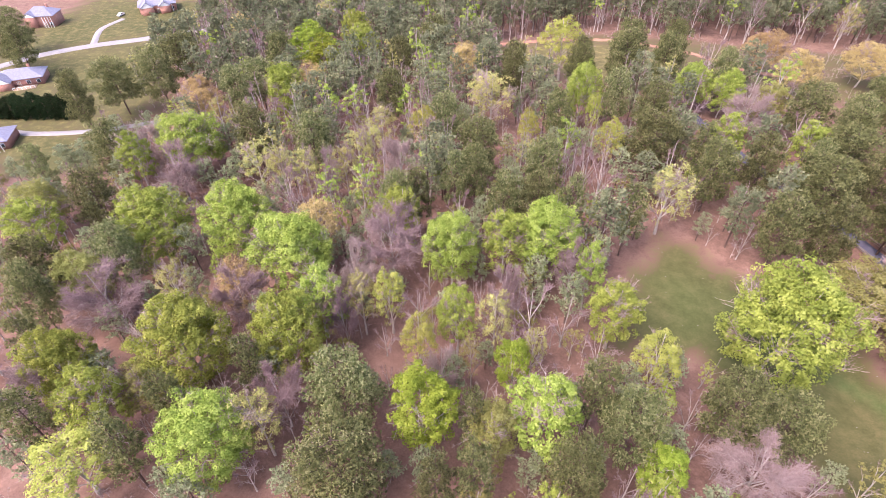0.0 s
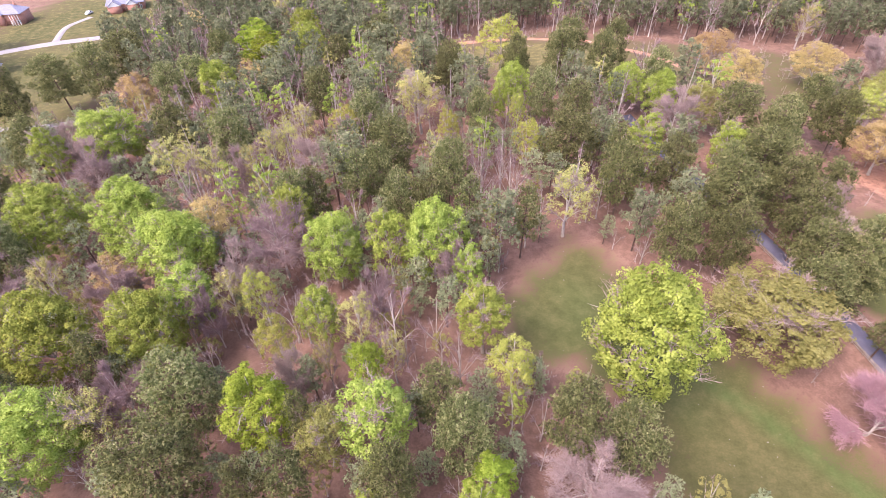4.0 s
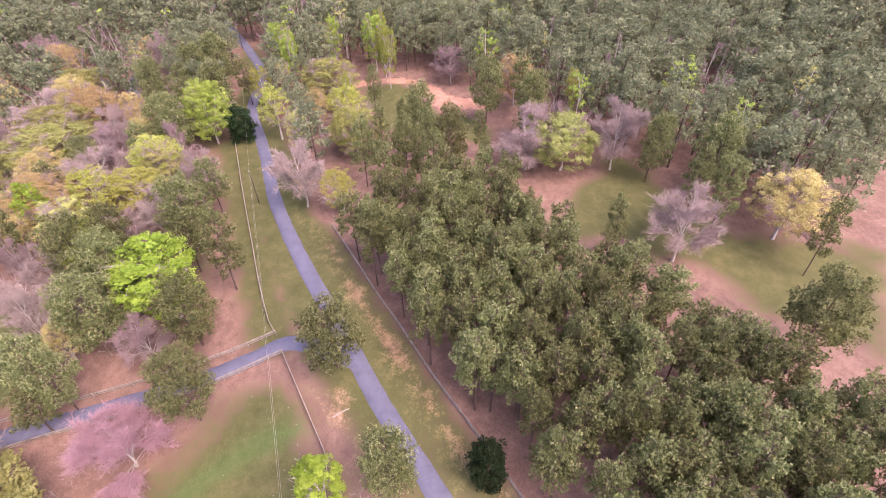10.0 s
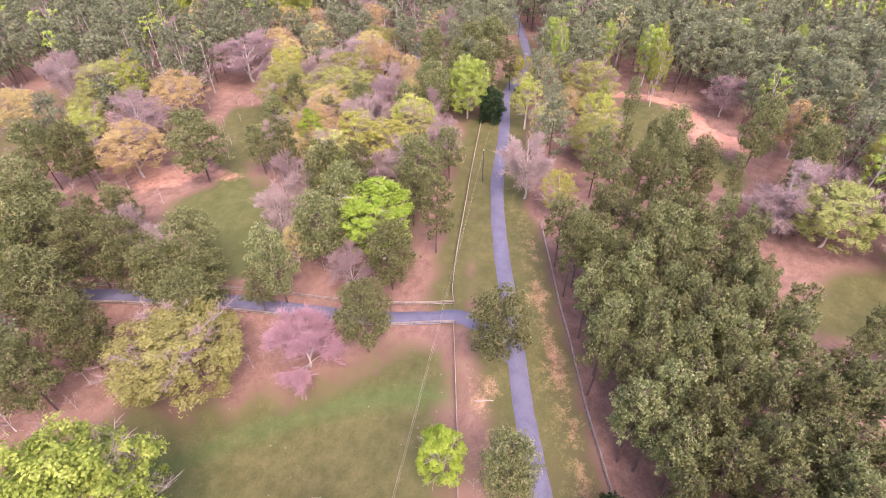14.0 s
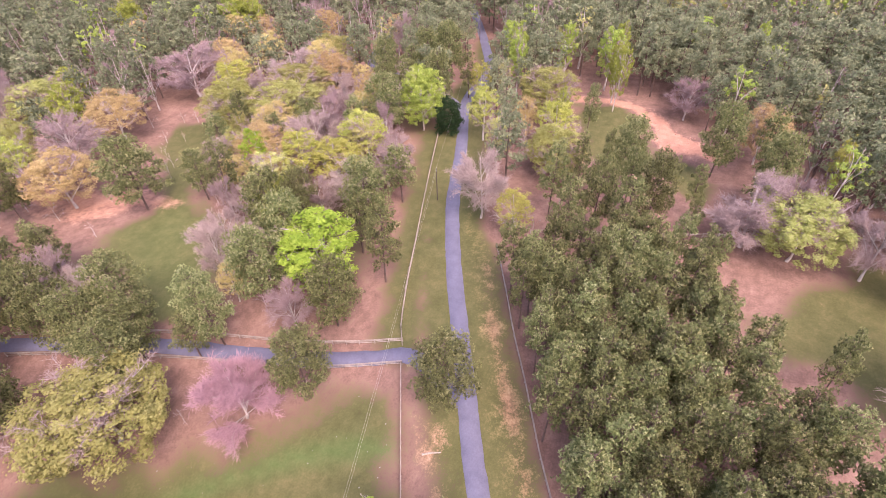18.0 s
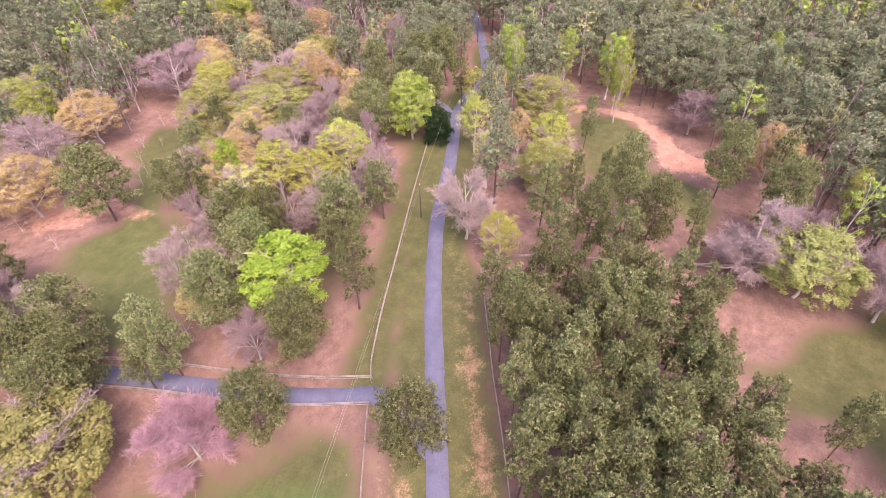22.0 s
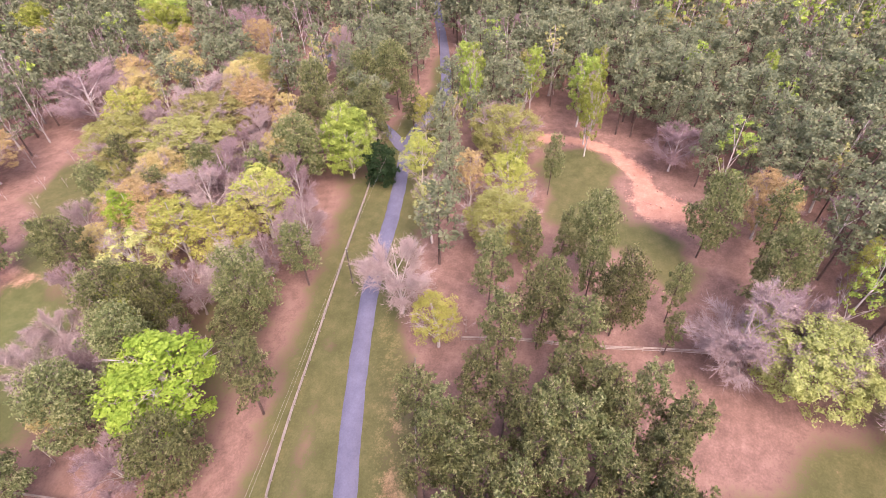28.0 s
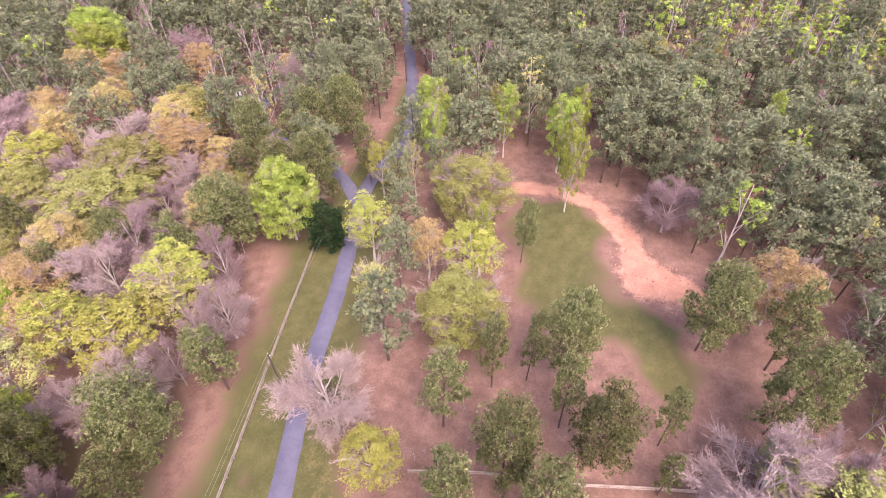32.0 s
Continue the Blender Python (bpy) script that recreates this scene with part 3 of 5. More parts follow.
# ---- the ground sheet ----
xs = np.r_[[-3500, -2000, -1000, -600, -400, -300], np.arange(-230, 350, 2.0), [400, 500, 700, 1200, 2200, 3600]]
ys = np.r_[[-3500, -2000, -1000, -600, -400, -250], np.arange(-160, 310, 2.0), [350, 450, 650, 1100, 2200, 3600]]
gx, gy = np.meshgrid(xs, ys)
rng = np.random.RandomState(11)
gz = ground_z(gx, gy)
wob = 2.2 * np.sin(gx * 0.31 + 1.7 * np.sin(gy * 0.17)) * np.sin(gy * 0.27 + 1.3 * np.sin(gx * 0.21))
near_road = away(gx, gy, ROAD, False)
grass = np.zeros(gx.shape)
for ring, w in ((GRASSA, 9), (GRASSB, 7), (GRASSB_UP, 6), (GRASSC, 6), (GRASSD, 9), (GRASSE, 8), (LAWN, 4), (LAWN2, 4), (LAWN3, 4)):
    grass = np.maximum(grass, soft(inside(gx, gy, ring) + wob, w))
grass = np.maximum(grass, 0.68 * soft(inside(gx, gy, YARDS) + wob * 2, 14))
verge = soft(7.5 - 3.5 * soft(gx - 225, 15) - near_road + wob * 0.4, 5) * soft(gx - 70, 40) * soft(262 - gx, 10)
grass = np.maximum(grass, verge * 0.95)
grass = np.maximum(grass, soft(5 - away(gx, gy, FENCE_WEST, False) + wob * 0.5, 5) * 0.85)
east = soft(inside(gx, gy, LANE_EAST) + wob * 0.3, 2.5)
grove = soft(inside(gx, gy, OPEN_GROVE), 12) * soft(np.sin(gx * 0.11 + 2 * np.sin(gy * 0.07)) * np.sin(gy * 0.13 + 1.1) + 0.05, 0.9)
grass = np.maximum(grass, 0.55 * grove)
grass = np.maximum(grass, 0.72 * east)
grass = np.maximum(grass, 0.75 * soft(inside(gx, gy, FIELD_FAR) + wob, 8))
grass = np.maximum(grass, 0.6 * soft(inside(gx, gy, OPEN_FAR) + wob * 2, 14))
grass = np.maximum(grass, soft(inside(gx, gy, MEADOW_LOW) + wob, 8))
clay = np.maximum(soft(inside(gx, gy, CLAY_STRIP) + wob * 0.4, 3) * 0.58, 0.06 * east)
clay = np.maximum(clay, soft(2.2 - away(gx, gy, ARC, False) + wob * 0.35, 2))
clay = np.maximum(clay, soft(inside(gx, gy, SCAR) + wob * 0.6 - 1.5, 2.5))
clay = np.maximum(clay, 0.72 * soft(inside(gx, gy, ORANGE_BARE) + wob, 6))
clay = np.maximum(clay, 0.2 * soft(inside(gx, gy, PINK_SOUTH) + wob * 2, 12))
clay = np.maximum(clay, soft(1.8 - away(gx, gy, TRACK_FAR, False) + wob * 0.2, 2))
clay = np.maximum(clay, 0.4 * soft(inside(gx, gy, CLAY_CORNER) + wob * 1.5, 5))
dry = 0.35 * soft(inside(gx, gy, YARDS) + wob * 3, 16)
dry = np.maximum(dry, 0.5 * soft(inside(gx, gy, FIELD_FAR) + wob, 8))
dry = np.maximum(dry, 0.36 * east)
lush = 0.8 * soft(1.6 - away(gx, gy, DITCH, False) + wob * 0.25, 2) + 0.3 * soft(inside(gx, gy, GRASSB) + wob, 12)
lush = np.maximum(lush, 0.35 * soft(inside(gx, gy, MEADOW_DEEP) + wob * 2, 14))
verts = np.stack([gx, gy, gz], -1).reshape(-1, 3)
ny, nx = gx.shape
i = (np.arange(ny - 1)[:, None] * nx + np.arange(nx - 1)).ravel()
me = mesh_of("ground", verts, np.stack([i, i + 1, i + nx + 1, i + nx], 1), [M_GROUND], smooth=True)
layer = me.color_attributes.new("cover", "FLOAT_COLOR", "POINT")
layer.data.foreach_set("color", np.stack([grass, clay, dry, lush], -1).astype(np.float32).ravel())
tagged(new("ground", me), "red clay ground with pine straw and spring grass clearings", "ground", kind="structure")


# ---- roads ----
def ribbon(name, pts, width, mat, label, lift=0.07, category="road"):
    """A paved strip with thickness that lies on the terrain."""
    line = resample(pts, 1.5)
    rng = random.Random(5)
    v, f, n = [], [], 5
    for k, (x, y) in enumerate(line):
        ax, ay = line[max(k - 1, 0)]
        bx, by = line[min(k + 1, len(line) - 1)]
        d = math.hypot(bx - ax, by - ay) or 1
        px, py = -(by - ay) / d, (bx - ax) / d
        wl, wr = (width / 2 + rng.uniform(-0.09, 0.09) for _ in range(2))
        for j, off in enumerate((-wl - 0.12, -wl, 0, wr, wr + 0.12)):
            qx, qy = x + px * off, y + py * off
            up = (-0.15, lift, lift + 0.04, lift, -0.15)[j]
            v.append((qx, qy, float(ground_z(qx, qy)) + up))
        if k:
            f += [((k - 1) * n + j, (k - 1) * n + j + 1, k * n + j + 1, k * n + j) for j in range(n - 1)]
    f = [tuple(reversed(q)) for q in f]
    return tagged(new(name, mesh_of(name, v, f, [mat])), label, category, kind="structure")


ribbon("road", ROAD, 3.3, M_ASPHALT, "narrow blue-grey asphalt lane between grass verges")
ribbon("road", SIDE_ROAD, 3.3, M_ASPHALT, "narrow asphalt side lane between two rail fences", 0.05)
ribbon("road", DRIVE, 3.2, M_ASPHALT, "asphalt drive that curves away under the pines", 0.05)
ribbon("road", STREET, 6.0, M_CONCRETE, "pale street in front of the far houses")
ribbon("driveway", DRIVE_A, 3.0, M_CONCRETE, "pale concrete driveway across a lawn", 0.05, "driveway")
ribbon("driveway", DRIVE_B, 3.0, M_CONCRETE, "pale concrete driveway beside a brick house", 0.05, "driveway")


# ---- fences ----
def fence(pts, rails, mat, label, gap=3.0, high=1.25):
    """Split rails between posts; each post and each rail is a piece."""
    line = resample(pts, gap)
    x0, y0 = line[0]
    top = tagged(new("rail_fence"), label, "fence", group="rail fences")
    top.location = (x0, y0, float(ground_z(x0, y0)))
    rng = random.Random(len(line) * 7 + len(rails))
    pv, pf = joined([tube((0, 0, -0.3), (0, 0, high), 0.075, 0.065, 6)])
    post = mesh_of("post", pv, pf, [mat])
    rv, rf = joined([tube((0, 0, 0), (1, 0, 0), 0.06, 0.05, 5)])
    rail = mesh_of("rail", rv, rf, [mat])
    spots = [Vector((x, y, float(ground_z(x, y)))) for x, y in line]
    for a in spots:
        p = part("post", post, top)
        p.location = a - top.location
        p.rotation_euler = (rng.uniform(-0.04, 0.04), rng.uniform(-0.04, 0.04), rng.uniform(0, 3))
    for a, b in zip(spots, spots[1:]):
        for z in rails:
            s, e = a + Vector((0, 0, z + rng.uniform(-0.05, 0.05))), b + Vector((0, 0, z + rng.uniform(-0.05, 0.05)))
            r = part("rail", rail, top)
            q = (e - s).to_track_quat("X", "Z")
            r.rotation_mode = "QUATERNION"
            r.location, r.rotation_quaternion = s - top.location, q
            r.scale = ((e - s).length * 1.03, 1.0 + rng.uniform(0, 0.5), 1.0 + rng.uniform(0, 0.5))
    return top


fence(FENCE_WEST, (0.45, 0.85, 1.15), M_RAIL, "weathered pale split-rail fence along the lane's grass verge")
fence(FENCE_WEST_LOW, (0.45, 0.85, 1.15), M_RAIL, "weathered pale split-rail fence beside the lower meadow")
fence(RAIL_NORTH, (0.45, 0.85, 1.15), M_RAIL, "pale rail fence on the far side of the side lane")
fence(RAIL_SOUTH, (0.45, 0.85, 1.15), M_RAIL, "pale rail fence on the meadow side of the side lane")
fence(FENCE_EAST, (0.45, 0.85, 1.15), M_RAIL, "pale rail fence at the foot of the pine stand")
fence(FENCE_BACK, (0.45, 0.85, 1.15), M_RAIL_DARK, "brown rail fence across the red clay behind the pines")


# ---- trees ----
def spaced(points, gap):
    """Which of the points to keep so that none lies closer than gap to another."""
    kept, cells = [], {}
    for i, p in enumerate(points):
        key = tuple(int(math.floor(q / gap)) for q in p)
        near = (j for a in (-1, 0, 1) for b in (-1, 0, 1) for c in (-1, 0, 1) for j in cells.get((key[0] + a, key[1] + b, key[2] + c), ()))
        if all(((points[j] - p) ** 2).sum() > gap * gap for j in near):
            kept.append(i)
            cells.setdefault(key, []).append(i)
    return np.array(kept)


def pine_meshes(seed, tufts=2600, blades=8, size=0.42, high=20.0, r=5.0, start=0.3, boughs=36, wide=0.26, pads=3, old=0.16, gap=0.6):
    """Trunk with whorled limbs; each limb carries rounded pads of needle rosettes over old inner needles, whose dark
    tone also paints the shade between tufts.
    """
    rng = np.random.RandomState(seed)
    lean = rng.uniform(-0.5, 0.5, 2)
    at = lambda z: np.array([lean[0] * (z / high) ** 2, lean[1] * (z / high) ** 2, z])
    pieces, cs, outs, tones, inner = [], [], [], [], []
    steps = [-0.3, high * 0.3, high * 0.6, high * 0.85, high * 0.97]
    for a, b in zip(steps, steps[1:]):
        pieces.append(tube(at(a), at(b), 0.27 * (1 - 0.85 * max(a, 0) / high), 0.27 * (1 - 0.85 * b / high), 6))
    for k in range(boughs):
        z = high * (start + (0.96 - start) * (k + rng.uniform(0, 0.8)) / boughs)
        u = (z / high - start) / (1 - start)
        reach = 0.86 * r * (1 - u ** 2.4) ** 0.6 * rng.uniform(0.62, 1.06) * min(1, 0.7 + u * 1.6)
        ang = k * 2.4 + rng.uniform(-0.5, 0.5)
        d = np.array([math.cos(ang), math.sin(ang), rng.uniform(0.05, 0.3)])
        pieces.append(tube(at(z), at(z) + d * reach, 0.075, 0.02, 4))
        for j in range(pads):
            mid = at(z) + d * reach * (1 - 0.42 * j / pads * rng.uniform(0.7, 1.3)) + rng.normal(size=3) * (0.09, 0.09, 0.03) * np.array(r)
            n = max(3, int(tufts / boughs / pads * (0.4 + reach / r)))
            way = unit(rng.normal(size=(n, 3)) + unit((mid - at(z - 1.5))[None]) * 0.5 + (0, 0, 0.55))
            c = mid + way * (0.16, 0.16, 0.11) * np.array(r) * rng.uniform(0.7, 1.1, (n, 1))
            cs.append(c)
            outs.append(unit(way + (0, 0, 0.5)))
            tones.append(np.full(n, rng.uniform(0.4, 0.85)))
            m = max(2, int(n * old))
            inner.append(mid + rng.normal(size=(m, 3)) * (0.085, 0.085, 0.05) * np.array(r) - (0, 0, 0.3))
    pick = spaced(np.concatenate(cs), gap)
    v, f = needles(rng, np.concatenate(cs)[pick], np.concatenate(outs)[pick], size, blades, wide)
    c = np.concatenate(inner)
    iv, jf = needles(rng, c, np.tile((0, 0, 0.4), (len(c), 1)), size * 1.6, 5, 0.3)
    # low tone on the inner sprays: gap shade painted into the old needles
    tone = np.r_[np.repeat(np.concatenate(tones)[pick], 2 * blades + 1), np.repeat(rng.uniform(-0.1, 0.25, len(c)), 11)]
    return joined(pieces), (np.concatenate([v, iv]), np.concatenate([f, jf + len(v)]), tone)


def limbs(rng, high, r, c, fork, main=9, subs=7):
    """A trunk whose limbs climb to the skin of the crown; returns the wood and the outer branches."""
    pieces, tips = [], []
    g = high / 20
    top = np.array([*rng.uniform(-0.4, 0.4, 2) * g, high * fork])
    lead = np.array([*rng.uniform(-0.8, 0.8, 2) * g, high - 0.15 * c])
    pieces += [tube((0, 0, -0.3), top, 0.34 * g, 0.24 * g, 6), tube(top, lead, 0.2 * g, 0.05 * g, 5)]
    for k in range(main):
        ang, u = k * 2.4 + rng.uniform(-0.4, 0.4), rng.uniform(-0.45, 0.92)
        q = math.sqrt(1 - u * u) * r * rng.uniform(0.72, 0.95)
        end = np.array([math.cos(ang) * q, math.sin(ang) * q, high - c + u * c * 0.92])
        w = min(0.75, max(0.0, (end[2] - top[2]) / (lead[2] - top[2]) - rng.uniform(0.3, 0.5)))
        a = top + (lead - top) * w
        d = end - a
        long = float(np.linalg.norm(d))
        d /= long
        mid = a + d * long * 0.5 + rng.normal(size=3) * 0.25 * g + (0, 0, 0.05 * long)
        pieces += [tube(a, mid, 0.1 * g, 0.065 * g, 4), tube(mid, end, 0.065 * g, 0.022 * g, 4)]
        for _ in range(subs):
            s = a + (mid - a) * rng.uniform(0.4, 1) if rng.uniform() < 0.3 else mid + (end - mid) * rng.uniform(0, 0.9)
            e = d * rng.uniform(0.7, 1.2) + rng.normal(size=3) * 0.55
            e = s + e / np.linalg.norm(e) * min(long * 0.4, r * 0.5) * rng.uniform(0.5, 1)
            pieces.append(tube(s, e, 0.038 * g, 0.014 * g, 3))
            tips.append((s, e))
        tips.append((mid, end))
    tips.append((top * 0.3 + lead * 0.7, lead))
    return pieces, tips


def spray(rng, tips, centre, first, fine, l1, l2, w1, w2):
    """Twigs from the limbs, and finer twigs from those."""
    pick = rng.randint(0, len(tips), first)
    a, b = np.array([t[0] for t in tips])[pick], np.array([t[1] for t in tips])[pick]
    s = a + (b - a) * rng.uniform(0.15, 1, (first, 1))
    o = s - centre
    o /= np.linalg.norm(o, axis=1)[:, None] + 1e-6
    v1, f1 = twigs(rng, s, o, l1, w1)
    ends = v1.reshape(-1, 3, 3)[:, 1]
    way = ends - s
    pick = rng.randint(0, first, fine)
    s2 = s[pick] + way[pick] * rng.uniform(0.3, 1, (fine, 1))
    o2 = way[pick] / (np.linalg.norm(way[pick], axis=1)[:, None] + 1e-6)
    v2, f2 = twigs(rng, s2, o2 * 0.8, l2, w2)
    return np.concatenate([v1, v2]), np.concatenate([f1, f2 + len(v1)])


def clumps(rng, n, high, r, c, gap=0.45, bunch=60, low=0.2, wide=0.17):
    """Leaf clumps on a lumpy crown: places, the way each leaf faces, and a tone for each clump."""
    k = max(14, int(n / bunch))
    d = unit(rng.normal(size=(k, 3)))
    under = (d[:, 2] < -0.8) | ((d[:, 2] < 0.0) & (rng.uniform(size=k) < low))
    d[:, 2] = np.where(under, np.abs(d[:, 2]), d[:, 2])
    q = rng.uniform(0, 6.28, 4)
    lobes = np.sin(d[:, 0] * 4 + q[0]) * np.sin(d[:, 1] * 4 + q[1]) + 0.7 * np.sin(d[:, 2] * 5 + q[2]) * np.sin((d[:, 0] - d[:, 1]) * 5 + q[3])
    rad = np.where(rng.uniform(size=k) < 0.75, rng.uniform(0.78, 0.96, k), rng.uniform(gap, 0.8, k)) * (0.94 + 0.13 * lobes)
    mids = d * rad[:, None] * (r * 0.9, r * 0.9, c * 0.95) + (0, 0, high - c)
    big = wide * r * rng.uniform(0.65, 1.35, k)
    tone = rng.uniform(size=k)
    pick = rng.randint(0, k, n)
    way = unit(rng.normal(size=(n, 3)) + d[pick] * 0.7 + (0, 0, 0.5))
    spots = mids[pick] + way * big[pick][:, None] * (1, 1, 0.75) * rng.uniform(0.45, 1.05, (n, 1))
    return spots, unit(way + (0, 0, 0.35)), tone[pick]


def leafy_meshes(seed, leaves=10000, size=0.31, high=20.0, r=5.0, c=8.6, fork=0.18, gap=0.45, twig=3200, bunch=60, main=11, subs=7, low=0.42, wide=0.17):
    rng = np.random.RandomState(seed)
    pieces, tips = limbs(rng, high, r, c, fork, main, subs)
    centre, way, tone = clumps(rng, leaves, high, r, c, gap, bunch, low, wide)
    v, f = flakes(rng, centre, way, size)
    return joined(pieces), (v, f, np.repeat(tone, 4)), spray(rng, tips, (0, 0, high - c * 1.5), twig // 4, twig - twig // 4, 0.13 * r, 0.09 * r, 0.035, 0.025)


def bare_meshes(seed, high=17.0, r=5.0, c=7.2, count=19000, fork=0.1, wide=1.0, main=15, subs=9):
    rng = np.random.RandomState(seed)
    pieces, tips = limbs(rng, high, r, c, fork, main, subs)
    return joined(pieces), spray(rng, tips, (0, 0, high - c * 1.3), count // 5, count - count // 5, 0.24 * r, 0.15 * r, 0.035 * wide, 0.024 * wide)


KINDS = {}


def make_kind(key, name, label, category, group, variants):
    """The first trees of a kind, kept far below nothing: each is placed by its first use."""
    KINDS[key] = [(name, label, category, group, parts, [False]) for parts in variants]


def plant(key, x, y, r, h, rng, r0=5.0, h0=20.0, tag=""):
    name, label, category, group, parts, _ = rng.choice(KINDS[key])
    top = tagged(new(name), tag or label, category, group)
    for pname, me, plabel in parts:
        part(pname, me, top, plabel)
    s = r / r0
    top.matrix_basis = pose(x, y, float(ground_z(x, y)) - 0.05, rng.uniform(-2, 2), rng.uniform(-2, 2), rng.uniform(0, 360)) @ Matrix.Diagonal((s, s, h / h0, 1))
    return top


def wood(name, vf, mat):
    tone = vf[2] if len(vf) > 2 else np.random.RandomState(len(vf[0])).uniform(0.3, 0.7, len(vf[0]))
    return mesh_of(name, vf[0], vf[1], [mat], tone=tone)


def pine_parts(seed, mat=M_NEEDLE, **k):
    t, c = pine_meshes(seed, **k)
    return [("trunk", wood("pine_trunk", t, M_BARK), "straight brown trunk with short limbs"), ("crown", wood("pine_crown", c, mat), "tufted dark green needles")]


def leafy_parts(seed, mat, text, **k):
    t, c, w = leafy_meshes(seed, **k)
    return [("trunk", wood("trunk_and_limbs", t, M_GREY_BARK), "pale grey trunk and limbs"), ("crown", wood("leaf_crown", c, mat), text), ("twig_crown", wood("twig_spray", w, M_TWIG), "fine bare twigs")]


def bare_parts(seed, **k):
    t, c = bare_meshes(seed, **k)
    return [("trunk", wood("trunk_and_limbs", t, M_GREY_BARK), "pale grey trunk and limbs"), ("twig_crown", wood("twig_crown", c, M_TWIG), "bare pinkish-grey twigs")]


def pink_parts(seed):
    t, c = bare_meshes(seed, high=13.0, r=5.0, c=6.2, count=26000, main=18, subs=9)
    return [("trunk", wood("trunk_and_limbs", t, M_GREY_BARK), "pale grey trunk and limbs"), ("twig_crown", wood("twig_crown", c, M_PINK), "mauve-pink budding twigs")]


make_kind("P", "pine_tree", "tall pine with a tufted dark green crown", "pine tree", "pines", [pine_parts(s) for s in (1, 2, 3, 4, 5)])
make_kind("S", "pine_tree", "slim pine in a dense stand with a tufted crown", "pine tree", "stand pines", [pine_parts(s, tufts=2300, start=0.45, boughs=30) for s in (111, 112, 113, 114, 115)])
make_kind("L", "leafing_tree", "broadleaf tree in fresh pale green spring leaf", "tree", "leafing trees",
          [leafy_parts(s, M_FRESH, "fresh pale green leaves") for s in (11, 12, 13, 14)])
make_kind("PP", "pine_tree", "broad old pine with a rounded dark green crown", "pine tree", "pines", [pine_parts(s, r=7.5, tufts=5600, boughs=48, start=0.25, pads=4) for s in (6, 7, 8)])
make_kind("LL", "leafing_tree", "large spreading broadleaf tree in fresh pale green leaf", "tree", "leafing trees",
          [leafy_parts(s, M_FRESH, "fresh pale green leaves", leaves=28000, size=0.32, r=8.0, c=9.2, gap=0.3, bunch=65, fork=0.12, low=0.15, main=16, wide=0.13) for s in (16, 17)])
make_kind("TT", "olive_tree", "large rounded tree with soft olive-yellow spring leaf", "tree", "olive trees",
          [leafy_parts(s, M_OLIVE, "fine olive-yellow leaves", leaves=24000, size=0.3, r=8.0, c=9.4, fork=0.08, gap=0.4, twig=9000, bunch=50, main=14, low=0.2, wide=0.12) for s in (66, 67)])
make_kind("OO", "budding_tree", "large spreading tree with orange-tan spring buds", "tree", "budding trees",
          [leafy_parts(s, M_ORANGE, "orange-tan buds", leaves=19000, size=0.28, r=8.0, c=8.8, fork=0.15, twig=6000, bunch=45, main=13, wide=0.12) for s in (46, 47)])
make_kind("G", "green_tree", "broadleaf tree in full bright green spring leaf", "tree", "bright green trees",
          [leafy_parts(s, M_BRIGHT, "bright green leaves", leaves=12000, size=0.31, gap=0.5, c=9.2, bunch=60, low=0.15, twig=300) for s in (21, 22)])
make_kind("GG", "green_tree", "large rounded broadleaf tree in full bright green leaf", "tree", "bright green trees",
          [leafy_parts(s, M_BRIGHT, "bright green leaves", leaves=28000, size=0.31, r=8.0, gap=0.5, c=9.2, bunch=60, low=0.15, twig=600, wide=0.13) for s in (26,)])
make_kind("Y", "yellow_green_tree", "slender tree with yellow-green new leaves", "tree", "yellow-green trees",
          [leafy_parts(s, M_YELLOW, "yellow-green new leaves", leaves=6500, size=0.28, c=8.6, bunch=40, twig=2600) for s in (31, 32, 33)])
make_kind("YY", "yellow_green_tree", "wide tree with pale yellow-green new leaves and bare twigs", "tree", "yellow-green trees",
          [leafy_parts(s, M_YELLOW, "yellow-green new leaves", leaves=13000, size=0.26, r=8.0, c=8.8, bunch=40, twig=8000, main=15, gap=0.35, wide=0.11) for s in (36, 37)])
make_kind("O", "budding_tree", "spreading tree with orange-tan spring buds", "tree", "budding trees",
          [leafy_parts(s, M_ORANGE, "orange-tan buds", leaves=8000, size=0.28, c=8.6, fork=0.16, twig=2600, bunch=45) for s in (41, 42)])
make_kind("W", "pale_tree", "slender pale tree with sparse cream buds", "tree", "pale trees",
          [leafy_parts(s, M_PALE, "sparse cream buds", leaves=3600, size=0.28, c=8.8, fork=0.22, twig=4200, bunch=30, main=12) for s in (51, 52, 53)])
make_kind("T", "olive_tree", "rounded tree with soft olive-yellow spring leaf", "tree", "olive trees",
          [leafy_parts(s, M_OLIVE, "fine olive-yellow leaves", leaves=8500, size=0.3, c=9.4, fork=0.12, gap=0.45, twig=4000, bunch=45, main=12) for s in (61, 62)])
make_kind("B", "bare_tree", "leafless tree with pinkish-grey twigs", "tree", "bare trees", [bare_parts(s) for s in (71, 72, 73)])
make_kind("R", "redbud_tree", "low rounded tree hazed with mauve-pink spring buds", "tree", "pink budding trees", [pink_parts(s) for s in (75, 76)])
make_kind("C", "cedar_tree", "dense dark green cedar beside the lane", "tree", "cedars",
          [pine_parts(81, M_CEDAR, tufts=3600, size=0.5, start=0.03, high=12.0, boughs=64, pads=2, gap=0.5)])

